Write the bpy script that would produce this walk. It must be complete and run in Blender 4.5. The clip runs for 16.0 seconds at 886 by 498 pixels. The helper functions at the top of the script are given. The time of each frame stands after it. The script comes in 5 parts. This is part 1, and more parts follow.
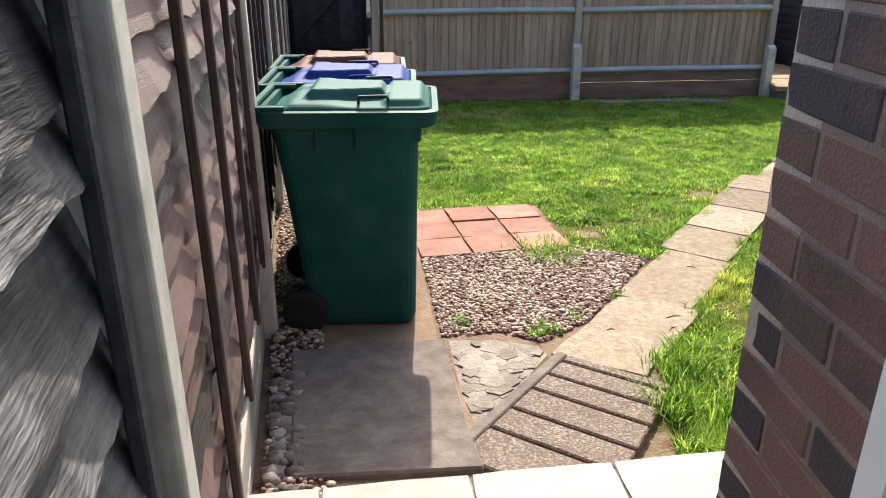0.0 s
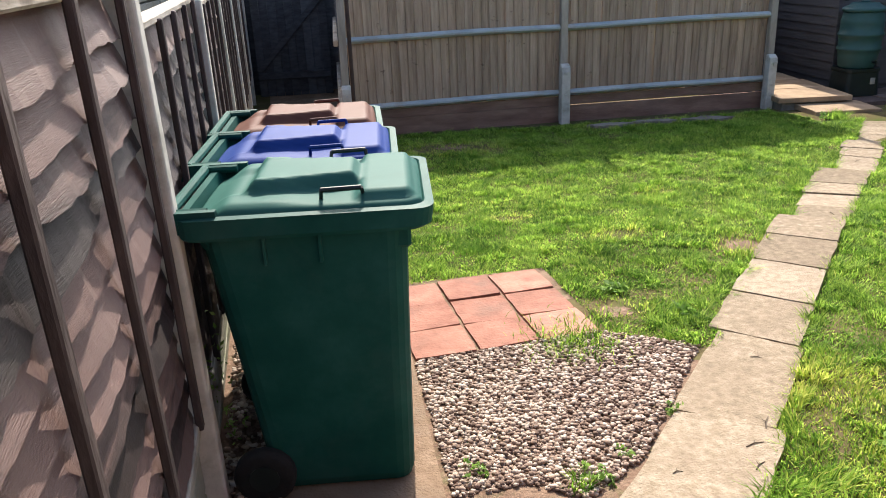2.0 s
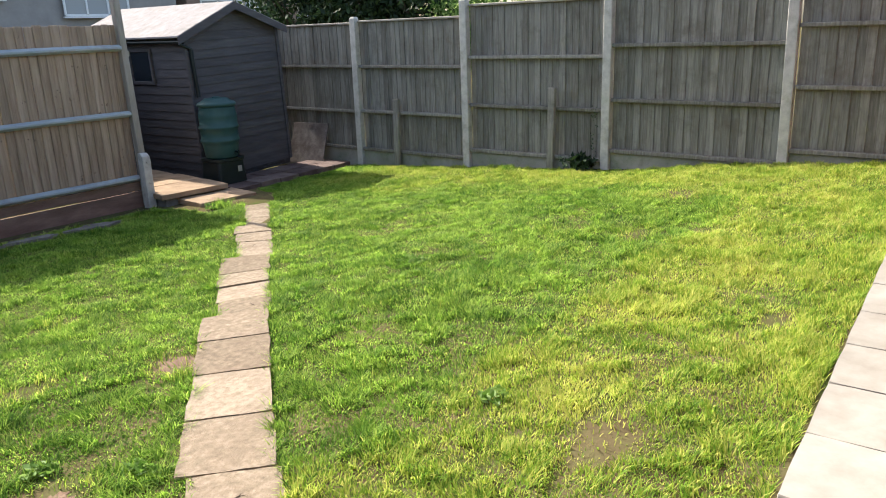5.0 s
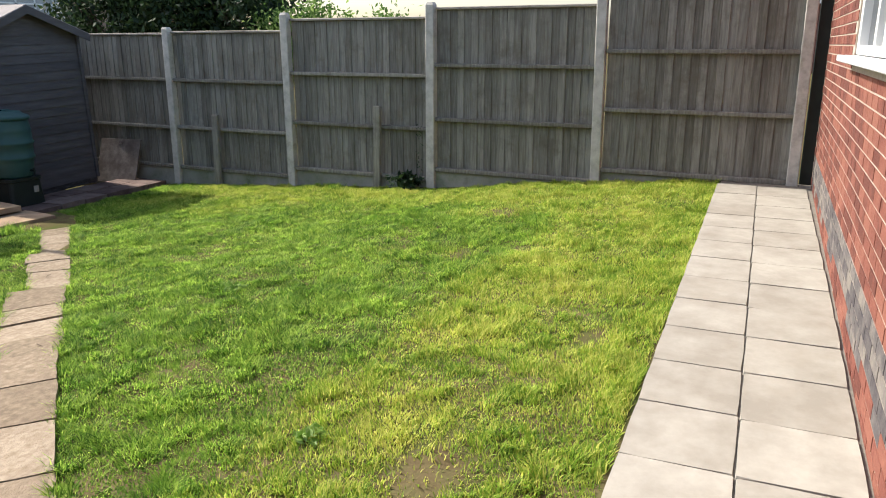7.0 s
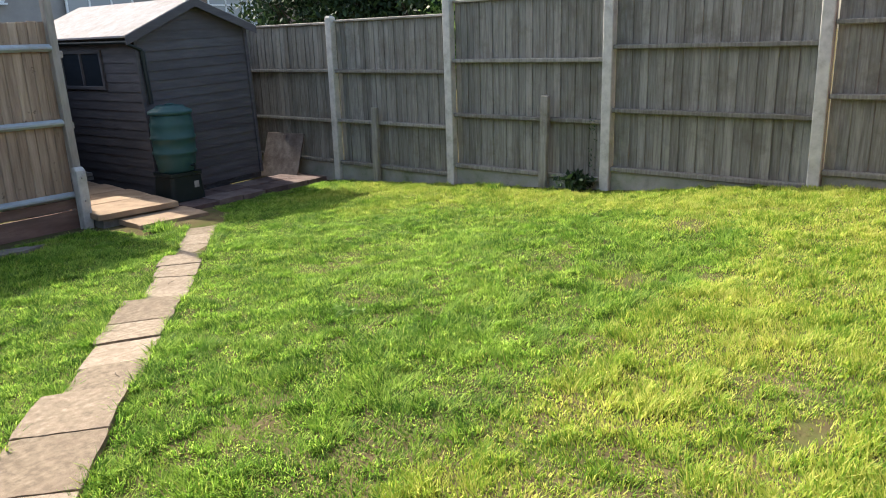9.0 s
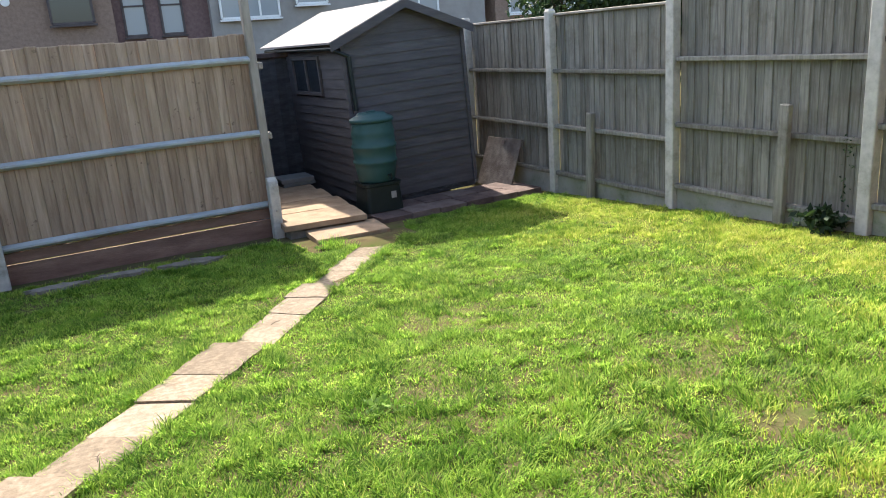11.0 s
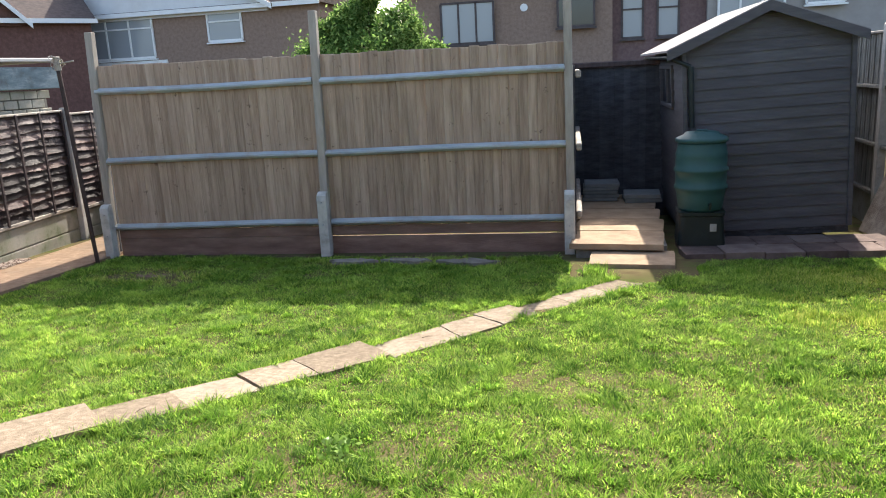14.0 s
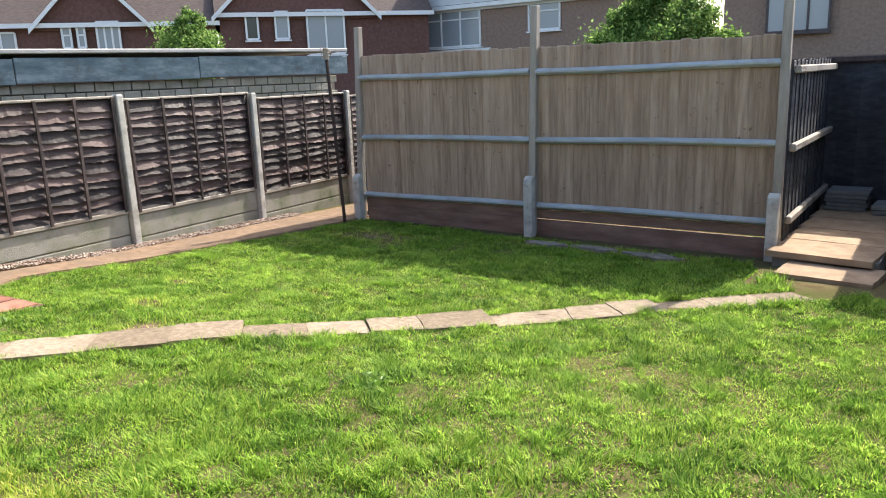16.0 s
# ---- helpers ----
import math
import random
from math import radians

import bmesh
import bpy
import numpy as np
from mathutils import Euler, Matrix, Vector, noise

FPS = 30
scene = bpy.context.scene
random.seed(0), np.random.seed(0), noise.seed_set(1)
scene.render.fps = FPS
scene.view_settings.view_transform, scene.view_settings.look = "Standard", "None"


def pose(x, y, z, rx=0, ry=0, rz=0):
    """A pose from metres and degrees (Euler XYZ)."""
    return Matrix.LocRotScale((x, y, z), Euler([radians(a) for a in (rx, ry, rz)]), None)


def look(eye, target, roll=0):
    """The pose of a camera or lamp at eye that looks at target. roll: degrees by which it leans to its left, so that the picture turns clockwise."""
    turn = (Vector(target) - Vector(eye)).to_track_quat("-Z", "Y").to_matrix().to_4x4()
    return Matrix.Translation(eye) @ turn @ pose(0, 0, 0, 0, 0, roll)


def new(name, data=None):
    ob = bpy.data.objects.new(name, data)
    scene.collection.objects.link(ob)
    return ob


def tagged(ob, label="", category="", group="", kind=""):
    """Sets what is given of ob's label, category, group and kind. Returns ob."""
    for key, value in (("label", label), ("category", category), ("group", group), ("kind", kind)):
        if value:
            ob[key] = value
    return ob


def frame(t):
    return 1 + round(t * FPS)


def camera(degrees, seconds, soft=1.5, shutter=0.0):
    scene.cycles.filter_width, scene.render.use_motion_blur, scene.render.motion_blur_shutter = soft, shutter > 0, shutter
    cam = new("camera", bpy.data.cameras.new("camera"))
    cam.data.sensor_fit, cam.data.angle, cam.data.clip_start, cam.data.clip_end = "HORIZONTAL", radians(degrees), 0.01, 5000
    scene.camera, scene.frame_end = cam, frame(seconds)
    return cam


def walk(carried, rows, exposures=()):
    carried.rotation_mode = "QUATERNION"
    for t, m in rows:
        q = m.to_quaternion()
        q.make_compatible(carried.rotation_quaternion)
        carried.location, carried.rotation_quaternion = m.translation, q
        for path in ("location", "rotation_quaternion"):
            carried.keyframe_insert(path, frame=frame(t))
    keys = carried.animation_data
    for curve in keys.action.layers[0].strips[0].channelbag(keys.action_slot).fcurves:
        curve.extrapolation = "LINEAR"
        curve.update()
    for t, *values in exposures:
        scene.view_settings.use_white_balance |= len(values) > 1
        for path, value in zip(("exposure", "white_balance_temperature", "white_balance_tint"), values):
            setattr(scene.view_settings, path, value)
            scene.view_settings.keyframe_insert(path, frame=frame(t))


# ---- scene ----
cam = camera(61.0, 16.0, soft=1.0)
PATH = [
    (0, (0.297, 0.055, 1.471), (0.423, 1.899, 0.709), 0.0),
    (0.5, (0.24, 0.321, 1.477), (0.32, 2.155, 0.683), -1.9),
    (1, (0.235, 0.556, 1.476), (0.379, 2.4, 0.714), -3.2),
    (1.5, (0.288, 0.804, 1.498), (0.38, 2.656, 0.749), -2.7),
    (2, (0.308, 1.007, 1.498), (0.485, 2.86, 0.767), -2.6),
    (2.5, (0.282, 1.253, 1.514), (0.694, 3.087, 0.833), -3.7),
    (3, (0.337, 1.435, 1.469), (0.895, 3.264, 0.882), -3.3),
    (3.5, (0.419, 1.562, 1.435), (1.207, 3.317, 0.889), -2.5),
    (4, (0.437, 1.605, 1.444), (1.544, 3.173, 0.881), -2.5),
    (4.5, (0.438, 1.568, 1.47), (1.762, 2.956, 0.905), -2.4),
    (5, (0.477, 1.537, 1.476), (1.979, 2.735, 0.917), -2.0),
    (7.5, (0.848, 1.559, 1.482), (2.592, 2.387, 0.958), 0.1),
    (8, (1.148, 1.679, 1.512), (2.833, 2.598, 0.95), -1.2),
    (8.5, (1.45, 1.787, 1.462), (3.03, 2.878, 0.902), -1.1),
    (9, (1.75, 1.915, 1.366), (3.223, 3.157, 0.828), -1.8),
    (11.3, (3.775, 2.07, 1.518), (4.456, 3.871, 0.977), -3.3),
    (11.5, (3.938, 2.131, 1.536), (4.509, 3.971, 1.001), -2.4),
    (12, (4.336, 2.195, 1.437), (4.687, 4.105, 0.957), -2.3),
    (12.5, (4.711, 2.223, 1.419), (4.838, 4.173, 0.997), -2.5),
    (13, (5.054, 2.235, 1.411), (4.972, 4.191, 1.001), -2.2),
    (13.5, (5.398, 2.281, 1.404), (5.127, 4.217, 0.981), -3.0),
    (14, (5.77, 2.249, 1.412), (5.349, 4.151, 0.956), -3.0),
    (14.5, (6.151, 2.24, 1.414), (5.686, 4.128, 0.945), -2.3),
    (15, (6.465, 2.245, 1.427), (5.776, 4.066, 0.973), -1.0),
    (15.5, (6.843, 2.286, 1.416), (5.786, 3.923, 0.966), -1.8),
    (16, (7.19, 2.365, 1.394), (6.014, 3.919, 0.944), -2.1),
]
walk(cam, [(t, look(eye, target, roll)) for t, eye, target, roll in PATH],
     exposures=((0, 1.46), (2.5, 1.44), (5, 1.42), (7.5, 1.08), (9, 1.40), (11.5, 1.74), (14, 1.68), (16, 1.58)))

# ---------------------------------------------------------------- light
SUN_AZ, SUN_EL = radians(4.8), radians(42.0)
sun_dir = Vector((math.sin(SUN_AZ) * math.cos(SUN_EL), math.cos(SUN_AZ) * math.cos(SUN_EL), math.sin(SUN_EL)))
world = bpy.data.worlds.new("sky")
scene.world = world
world.use_nodes = True
wn = world.node_tree.nodes
sky = wn.new("ShaderNodeTexSky")
sky.sky_type = "NISHITA"
sky.sun_disc = False
sky.sun_elevation, sky.sun_rotation = SUN_EL, SUN_AZ
sky.dust_density, sky.air_density, sky.ozone_density = 3.0, 1.0, 1.0
world.node_tree.links.new(sky.outputs[0], wn["Background"].inputs[0])
wn["Background"].inputs[1].default_value = 0.15
sun_data = bpy.data.lights.new("sun", "SUN")
sun_data.energy, sun_data.angle, sun_data.color = 3.6, radians(0.55), (1.0, 0.94, 0.84)
sun = new("sun", sun_data)
sun.matrix_world = look(sun_dir * 60, (0, 0, 0))


# ---------------------------------------------------------------- plan
def gz(x, y):
    """Height of the ground: the garden falls away from the house and rises to the far side."""
    f = np.clip((10 - np.asarray(y, float)) / 8.0, -0.25, 1.1)
    xx = np.clip(np.asarray(x, float) / 8.9, 0, 1.15)
    side = np.minimum(xx, 1.0) ** 4
    dip = np.clip((np.asarray(y, float) - 5.2 + 1.2 * side) / 1.4, 0, 1)
    return -0.45 + f * (0.30 + 0.25 * xx ** 1.5) - (0.065 + 0.025 * side) * dip * dip * (3 - 2 * dip)


def pz(x):
    """Height of the patio."""
    return -0.06 + 0.02 * x


def wall_y(x):
    """Line of the house's garden wall."""
    return 1.063 + 0.044 * x


def edge_y(x):
    """Line of the patio's edge along the lawn."""
    return 1.90 + 0.047 * x


def fence_x(y):
    """Line of the old boundary fence."""
    return -0.29 - 0.113 * (y - 3.1)


def inside(px, py, poly):
    px, py = np.asarray(px, float), np.asarray(py, float)
    r = np.zeros(px.shape, bool)
    for (x1, y1), (x2, y2) in zip(poly, poly[1:] + poly[:1]):
        if y1 == y2:
            continue
        r ^= ((y1 > py) != (y2 > py)) & (px < (x2 - x1) * (py - y1) / (y2 - y1) + x1)
    return r


# ---------------------------------------------------------------- materials
def material(name, colours, scale=6.0, rough=0.8, bump=0.3, bump_scale=60.0, metal=0.0, island=0.0, obj=0.0,
             stretch=(1, 1, 1), stain=None, stain_scale=1.2, stain_at=(0.5, 0.7), translucent=0.0, detail=6.0, spec=0.3):
    """Two scales of colour noise, optional stains, per-piece variation and fine relief."""
    mt = bpy.data.materials.new(name)
    mt.use_nodes = True
    nt = mt.node_tree
    n, l = nt.nodes, nt.links
    bsdf = n["Principled BSDF"]
    tc = n.new("ShaderNodeNewGeometry")
    mp = n.new("ShaderNodeVectorMath")
    mp.operation = "MULTIPLY"
    mp.inputs[1].default_value = stretch
    l.new(tc.outputs["Position"], mp.inputs[0])
    no = n.new("ShaderNodeTexNoise")
    no.inputs["Scale"].default_value, no.inputs["Detail"].default_value, no.inputs["Roughness"].default_value = scale, detail, 0.65
    l.new(mp.outputs[0], no.inputs["Vector"])
    fac = no.outputs["Fac"]
    for amount, source in ((island, None), (obj, "o")):
        if amount:
            if source:
                oi = n.new("ShaderNodeObjectInfo")
                rnd = oi.outputs["Random"]
            else:
                rnd = tc.outputs["Random Per Island"]
            ma = n.new("ShaderNodeMath")
            ma.operation = "MULTIPLY_ADD"
            ma.inputs[1].default_value, ma.inputs[2].default_value = amount, -amount / 2
            l.new(rnd, ma.inputs[0])
            ad = n.new("ShaderNodeMath")
            ad.operation = "ADD"
            l.new(fac, ad.inputs[0])
            l.new(ma.outputs[0], ad.inputs[1])
            fac = ad.outputs[0]
    ramp = n.new("ShaderNodeValToRGB")
    e = ramp.color_ramp.elements
    k = len(colours)
    while len(e) < k:
        e.new(0.5)
    for i, c in enumerate(colours):
        e[i].position = 0.28 + 0.44 * i / max(1, k - 1)
        e[i].color = (*c, 1)
    l.new(fac, ramp.inputs[0])
    col = ramp.outputs[0]
    if stain:
        s = n.new("ShaderNodeTexNoise")
        s.inputs["Scale"].default_value, s.inputs["Detail"].default_value, s.inputs["Roughness"].default_value = stain_scale, 7, 0.7
        l.new(tc.outputs["Position"], s.inputs["Vector"])
        r2 = n.new("ShaderNodeValToRGB")
        r2.color_ramp.elements[0].position, r2.color_ramp.elements[1].position = stain_at
        l.new(s.outputs["Fac"], r2.inputs[0])
        mx = n.new("ShaderNodeMix")
        mx.data_type = "RGBA"
        l.new(r2.outputs[0], mx.inputs["Factor"])
        l.new(col, mx.inputs[6])
        mx.inputs[7].default_value = (*stain, 1)
        col = mx.outputs[2]
    l.new(col, bsdf.inputs["Base Color"])
    bsdf.inputs["Roughness"].default_value = rough
    bsdf.inputs["Metallic"].default_value = metal
    bsdf.inputs["Specular IOR Level"].default_value = spec
    if bump:
        b = n.new("ShaderNodeTexNoise")
        b.inputs["Scale"].default_value, b.inputs["Detail"].default_value = bump_scale, 5
        l.new(mp.outputs[0], b.inputs["Vector"])
        bu = n.new("ShaderNodeBump")
        bu.inputs["Strength"].default_value, bu.inputs["Distance"].default_value = bump, 0.01
        l.new(b.outputs["Fac"], bu.inputs["Height"])
        l.new(bu.outputs[0], bsdf.inputs["Normal"])
    if translucent:
        tr = n.new("ShaderNodeBsdfTranslucent")
        l.new(col, tr.inputs["Color"])
        ms = n.new("ShaderNodeMixShader")
        ms.inputs[0].default_value = translucent
        l.new(bsdf.outputs[0], ms.inputs[1])
        l.new(tr.outputs[0], ms.inputs[2])
        l.new(ms.outputs[0], n["Material Output"].inputs["Surface"])
    return mt


def glass_material(name, tint=(0.02, 0.025, 0.03), rough=0.06):
    mt = bpy.data.materials.new(name)
    mt.use_nodes = True
    b = mt.node_tree.nodes["Principled BSDF"]
    b.inputs["Base Color"].default_value = (*tint, 1)
    b.inputs["Roughness"].default_value = rough
    b.inputs["Specular IOR Level"].default_value = 0.6
    return mt


M = {}
M["soil"] = material("soil and moss", [(0.075, 0.055, 0.032), (0.11, 0.088, 0.045), (0.16, 0.13, 0.07)], 6, 1.0, 0.6, 40, stain=(0.06, 0.08, 0.022), stain_scale=3.0, stain_at=(0.46, 0.68), spec=0.0)
M["grass"] = material("lawn grass", [(0.055, 0.135, 0.016), (0.222, 0.40, 0.044), (0.45, 0.60, 0.11)], 2.2, 0.6, 0, island=0.7, translucent=0.6, spec=0.15, stain=(0.165, 0.32, 0.034), stain_scale=2.6, stain_at=(0.52, 0.70))
M["dry_grass"] = material("dry grass", [(0.17, 0.30, 0.032), (0.385, 0.488, 0.064), (0.63, 0.62, 0.16)], 2.2, 0.7, 0, island=0.6, translucent=0.5, spec=0.15)
M["leaf"] = material("bright leaves", [(0.07, 0.14, 0.03), (0.15, 0.255, 0.06), (0.28, 0.39, 0.12)], 1.0, 0.7, 0, island=0.7, translucent=0.5, spec=0.08)
M["dark_leaf"] = material("dark leaves", [(0.012, 0.028, 0.010), (0.025, 0.05, 0.018), (0.05, 0.09, 0.03)], 0.8, 0.6, 0, island=0.6, translucent=0.2)
M["weed"] = material("weed leaves", [(0.11, 0.22, 0.03), (0.19, 0.32, 0.06), (0.28, 0.40, 0.12)], 4, 0.5, 0, island=0.5, translucent=0.45)
M["bark"] = material("bark", [(0.05, 0.035, 0.025), (0.12, 0.09, 0.06)], 20, 0.9, 0.7, 60)
M["patio"] = material("cream riven paving", [(0.235, 0.215, 0.18), (0.295, 0.275, 0.235), (0.36, 0.34, 0.295)], 4, 0.75, 0.6, 12, obj=0.25, stain=(0.27, 0.24, 0.195), stain_scale=1.6, stain_at=(0.55, 0.85))
M["sandstone"] = material("buff sandstone slab", [(0.26, 0.175, 0.105), (0.36, 0.25, 0.155), (0.44, 0.32, 0.21)], 5, 0.9, 0.4, 60, obj=0.3, stain=(0.27, 0.19, 0.125), stain_scale=3, stain_at=(0.5, 0.8))
M["joint"] = material("grey mortar", [(0.13, 0.12, 0.10), (0.22, 0.2, 0.17)], 18, 0.95, 0.5, 90)
M["path"] = material("weathered concrete slab", [(0.155, 0.12, 0.082), (0.245, 0.192, 0.134), (0.34, 0.278, 0.205)], 26, 0.9, 0.7, 110, obj=0.25, stain=(0.20, 0.15, 0.105), stain_scale=3.5, stain_at=(0.46, 0.78), spec=0.1)
M["concrete"] = material("old grey concrete", [(0.105, 0.085, 0.07), (0.155, 0.13, 0.11), (0.215, 0.183, 0.155)], 14, 0.9, 0.35, 110, stain=(0.085, 0.068, 0.055), stain_scale=1.8, stain_at=(0.46, 0.78), spec=0.15)
M["aggregate"] = material("exposed aggregate concrete", [(0.10, 0.075, 0.058), (0.165, 0.128, 0.10), (0.40, 0.34, 0.28)], 85, 0.9, 0.9, 120, stain=(0.12, 0.085, 0.065), stain_scale=4, stain_at=(0.46, 0.75), spec=0.15)
M["pale_concrete"] = material("broken pale concrete", [(0.15, 0.128, 0.10), (0.225, 0.195, 0.158), (0.30, 0.27, 0.225)], 9, 0.9, 0.7, 60, obj=0.25, stain=(0.13, 0.10, 0.075), stain_scale=5, stain_at=(0.48, 0.78))
M["post"] = material("concrete post", [(0.33, 0.31, 0.275), (0.46, 0.435, 0.39), (0.56, 0.535, 0.48)], 9, 0.9, 0.12, 160, stain=(0.21, 0.195, 0.145), stain_scale=3.5, stain_at=(0.54, 0.82))
M["gravel_board"] = material("concrete gravel board", [(0.22, 0.21, 0.17), (0.33, 0.31, 0.26), (0.42, 0.40, 0.34)], 6, 0.9, 0.6, 100, stain=(0.10, 0.12, 0.05), stain_scale=3, stain_at=(0.45, 0.72))
M["tile"] = material("terracotta paving", [(0.20, 0.078, 0.050), (0.285, 0.122, 0.082), (0.36, 0.18, 0.125)], 7, 0.85, 0.5, 60, obj=0.3, stain=(0.16, 0.09, 0.065), stain_scale=4, stain_at=(0.48, 0.76))
M["pebble"] = material("mixed pebbles", [(0.15, 0.098, 0.072), (0.29, 0.205, 0.155), (0.46, 0.375, 0.305)], 3, 0.8, 0.2, 120, island=0.9, spec=0.2)
M["rubble"] = material("grey stone rubble", [(0.09, 0.075, 0.065), (0.17, 0.145, 0.125), (0.28, 0.25, 0.22)], 6, 0.9, 0.6, 50, island=0.5, spec=0.1)
M["old_wood"] = material("dark stained waney boards", [(0.016, 0.008, 0.007), (0.040, 0.021, 0.018), (0.12, 0.072, 0.062)], 3.6, 0.55, 0.35, 60, stretch=(1, 0.6, 9), obj=0.7, stain=(0.20, 0.135, 0.118), stain_scale=7, stain_at=(0.62, 0.86), spec=0.4)
M["dark_wood"] = material("dark grey fence boards", [(0.022, 0.021, 0.024), (0.062, 0.060, 0.063), (0.17, 0.165, 0.165)], 9, 0.6, 0.5, 40, stretch=(1, 0.5, 5), obj=0.4, stain=(0.025, 0.023, 0.025), stain_scale=5, stain_at=(0.48, 0.66), spec=0.35)
M["black_wood"] = material("black stained boards", [(0.026, 0.028, 0.033), (0.048, 0.05, 0.058), (0.075, 0.078, 0.088)], 6, 0.8, 0.5, 50, stretch=(1, 1, 3), obj=0.3)
M["batten"] = material("dark batten", [(0.028, 0.02, 0.019), (0.058, 0.041, 0.038), (0.11, 0.08, 0.072)], 8, 0.75, 0.5, 60, stretch=(1, 1, 0.3))
M["cap_wood"] = material("bleached wood", [(0.20, 0.17, 0.14), (0.34, 0.30, 0.25), (0.46, 0.41, 0.35)], 5, 0.85, 0.6, 40, stretch=(1, 0.3, 1), stain=(0.12, 0.09, 0.07), stain_scale=4, stain_at=(0.5, 0.75))
M["board"] = material("brown featheredge boards", [(0.245, 0.167, 0.113), (0.355, 0.25, 0.174), (0.47, 0.345, 0.248)], 5, 0.85, 0.5, 40, stretch=(5, 5, 0.4), obj=0.2, stain=(0.13, 0.085, 0.058), stain_scale=10, stain_at=(0.62, 0.71))
M["rail"] = material("blue-grey weathered rail", [(0.25, 0.285, 0.305), (0.35, 0.38, 0.39), (0.44, 0.46, 0.455)], 6, 0.85, 0.5, 40, stretch=(0.4, 1, 1), stain=(0.30, 0.25, 0.20), stain_scale=3, stain_at=(0.5, 0.75))
M["grey_board"] = material("silvered fence boards", [(0.125, 0.115, 0.094), (0.20, 0.187, 0.157), (0.29, 0.272, 0.232)], 6, 0.9, 0.6, 40, stretch=(7, 7, 0.5), obj=0.28, stain=(0.125, 0.108, 0.082), stain_scale=3.2, stain_at=(0.5, 0.75))
M["post_wood"] = material("grey-brown timber post", [(0.22, 0.185, 0.15), (0.32, 0.275, 0.225), (0.41, 0.36, 0.30)], 6, 0.85, 0.5, 40, stretch=(2, 2, 0.3))
M["kick"] = material("red-brown kick board", [(0.13, 0.075, 0.055), (0.20, 0.12, 0.09), (0.28, 0.18, 0.135)], 5, 0.9, 0.5, 40, stretch=(0.4, 1, 2))
M["shed"] = material("black-brown shed cladding", [(0.058, 0.053, 0.055), (0.076, 0.069, 0.071), (0.10, 0.092, 0.093)], 5, 0.75, 0.3, 50, stretch=(0.4, 0.4, 3), obj=0.15)
M["felt"] = material("pale mineral roofing felt", [(0.21, 0.19, 0.18), (0.27, 0.245, 0.235), (0.33, 0.30, 0.29)], 9, 0.9, 0.6, 220, stain=(0.21, 0.185, 0.165), stain_scale=2, stain_at=(0.5, 0.8))
M["butt"] = material("green water butt plastic", [(0.022, 0.066, 0.060), (0.036, 0.088, 0.080)], 3, 0.5, 0.05, 200)
M["bin_green"] = material("dark green plastic", [(0.006, 0.052, 0.043), (0.010, 0.066, 0.055), (0.02, 0.09, 0.077)], 4, 0.5, 0.08, 300, stain=(0.035, 0.08, 0.07), stain_scale=2.4, stain_at=(0.5, 0.9), spec=0.07)
M["lid_green"] = material("green lid plastic", [(0.022, 0.085, 0.070), (0.033, 0.108, 0.090)], 4, 0.55, 0.03, 300, spec=0.06, stain=(0.045, 0.115, 0.098), stain_scale=4, stain_at=(0.55, 0.95))
M["lid_blue"] = material("blue lid plastic", [(0.010, 0.030, 0.15), (0.014, 0.042, 0.19)], 4, 0.55, 0.03, 300, spec=0.06)
M["lid_brown"] = material("brown lid plastic", [(0.085, 0.036, 0.026), (0.115, 0.052, 0.038)], 4, 0.55, 0.03, 300, spec=0.06)
M["black_plastic"] = material("black plastic", [(0.008, 0.012, 0.011), (0.016, 0.022, 0.02)], 5, 0.45, 0.05, 200)
M["rubber"] = material("tyre rubber", [(0.008, 0.008, 0.008), (0.02, 0.02, 0.02)], 10, 0.85, 0.3, 100)
M["brick"] = material("red facing brick", [(0.105, 0.032, 0.023), (0.165, 0.054, 0.038), (0.21, 0.08, 0.055)], 9, 0.9, 0.5, 120, obj=0.6, stain=(0.13, 0.047, 0.04), stain_scale=5, stain_at=(0.58, 0.8))
M["brick_far"] = material("red facing brick wall", [(0.105, 0.032, 0.023), (0.165, 0.054, 0.038), (0.21, 0.08, 0.055)], 9, 0.9, 0.5, 120, island=0.6)
M["blue_brick"] = material("dark engineering brick", [(0.05, 0.045, 0.05), (0.10, 0.09, 0.09), (0.19, 0.17, 0.15)], 9, 0.8, 0.4, 120, island=0.3, obj=0.3)
M["brick_brown"] = material("brown brick", [(0.055, 0.048, 0.052), (0.11, 0.072, 0.062), (0.155, 0.096, 0.080)], 5, 0.9, 0.45, 160, obj=0.75, spec=0.12)
M["mortar"] = material("pale mortar", [(0.32, 0.27, 0.22), (0.44, 0.38, 0.32)], 14, 0.95, 0.5, 120)
M["brown_mortar"] = material("brown mortar", [(0.17, 0.13, 0.11), (0.235, 0.185, 0.155)], 14, 0.95, 0.4, 160)
M["upvc"] = material("white plastic", [(0.72, 0.72, 0.71), (0.8, 0.8, 0.79)], 3, 0.35, 0.02, 100)
M["far_brown"] = material("brown brick facade", [(0.20, 0.135, 0.105), (0.26, 0.18, 0.14), (0.31, 0.22, 0.17)], 7, 0.9, 0.2, 20)
M["far_red"] = material("dark red brick facade", [(0.105, 0.052, 0.043), (0.145, 0.073, 0.060), (0.185, 0.10, 0.082)], 7, 0.9, 0.2, 20)
M["far_plum"] = material("plum brick facade", [(0.125, 0.078, 0.076), (0.165, 0.105, 0.10), (0.20, 0.135, 0.125)], 7, 0.9, 0.2, 20)
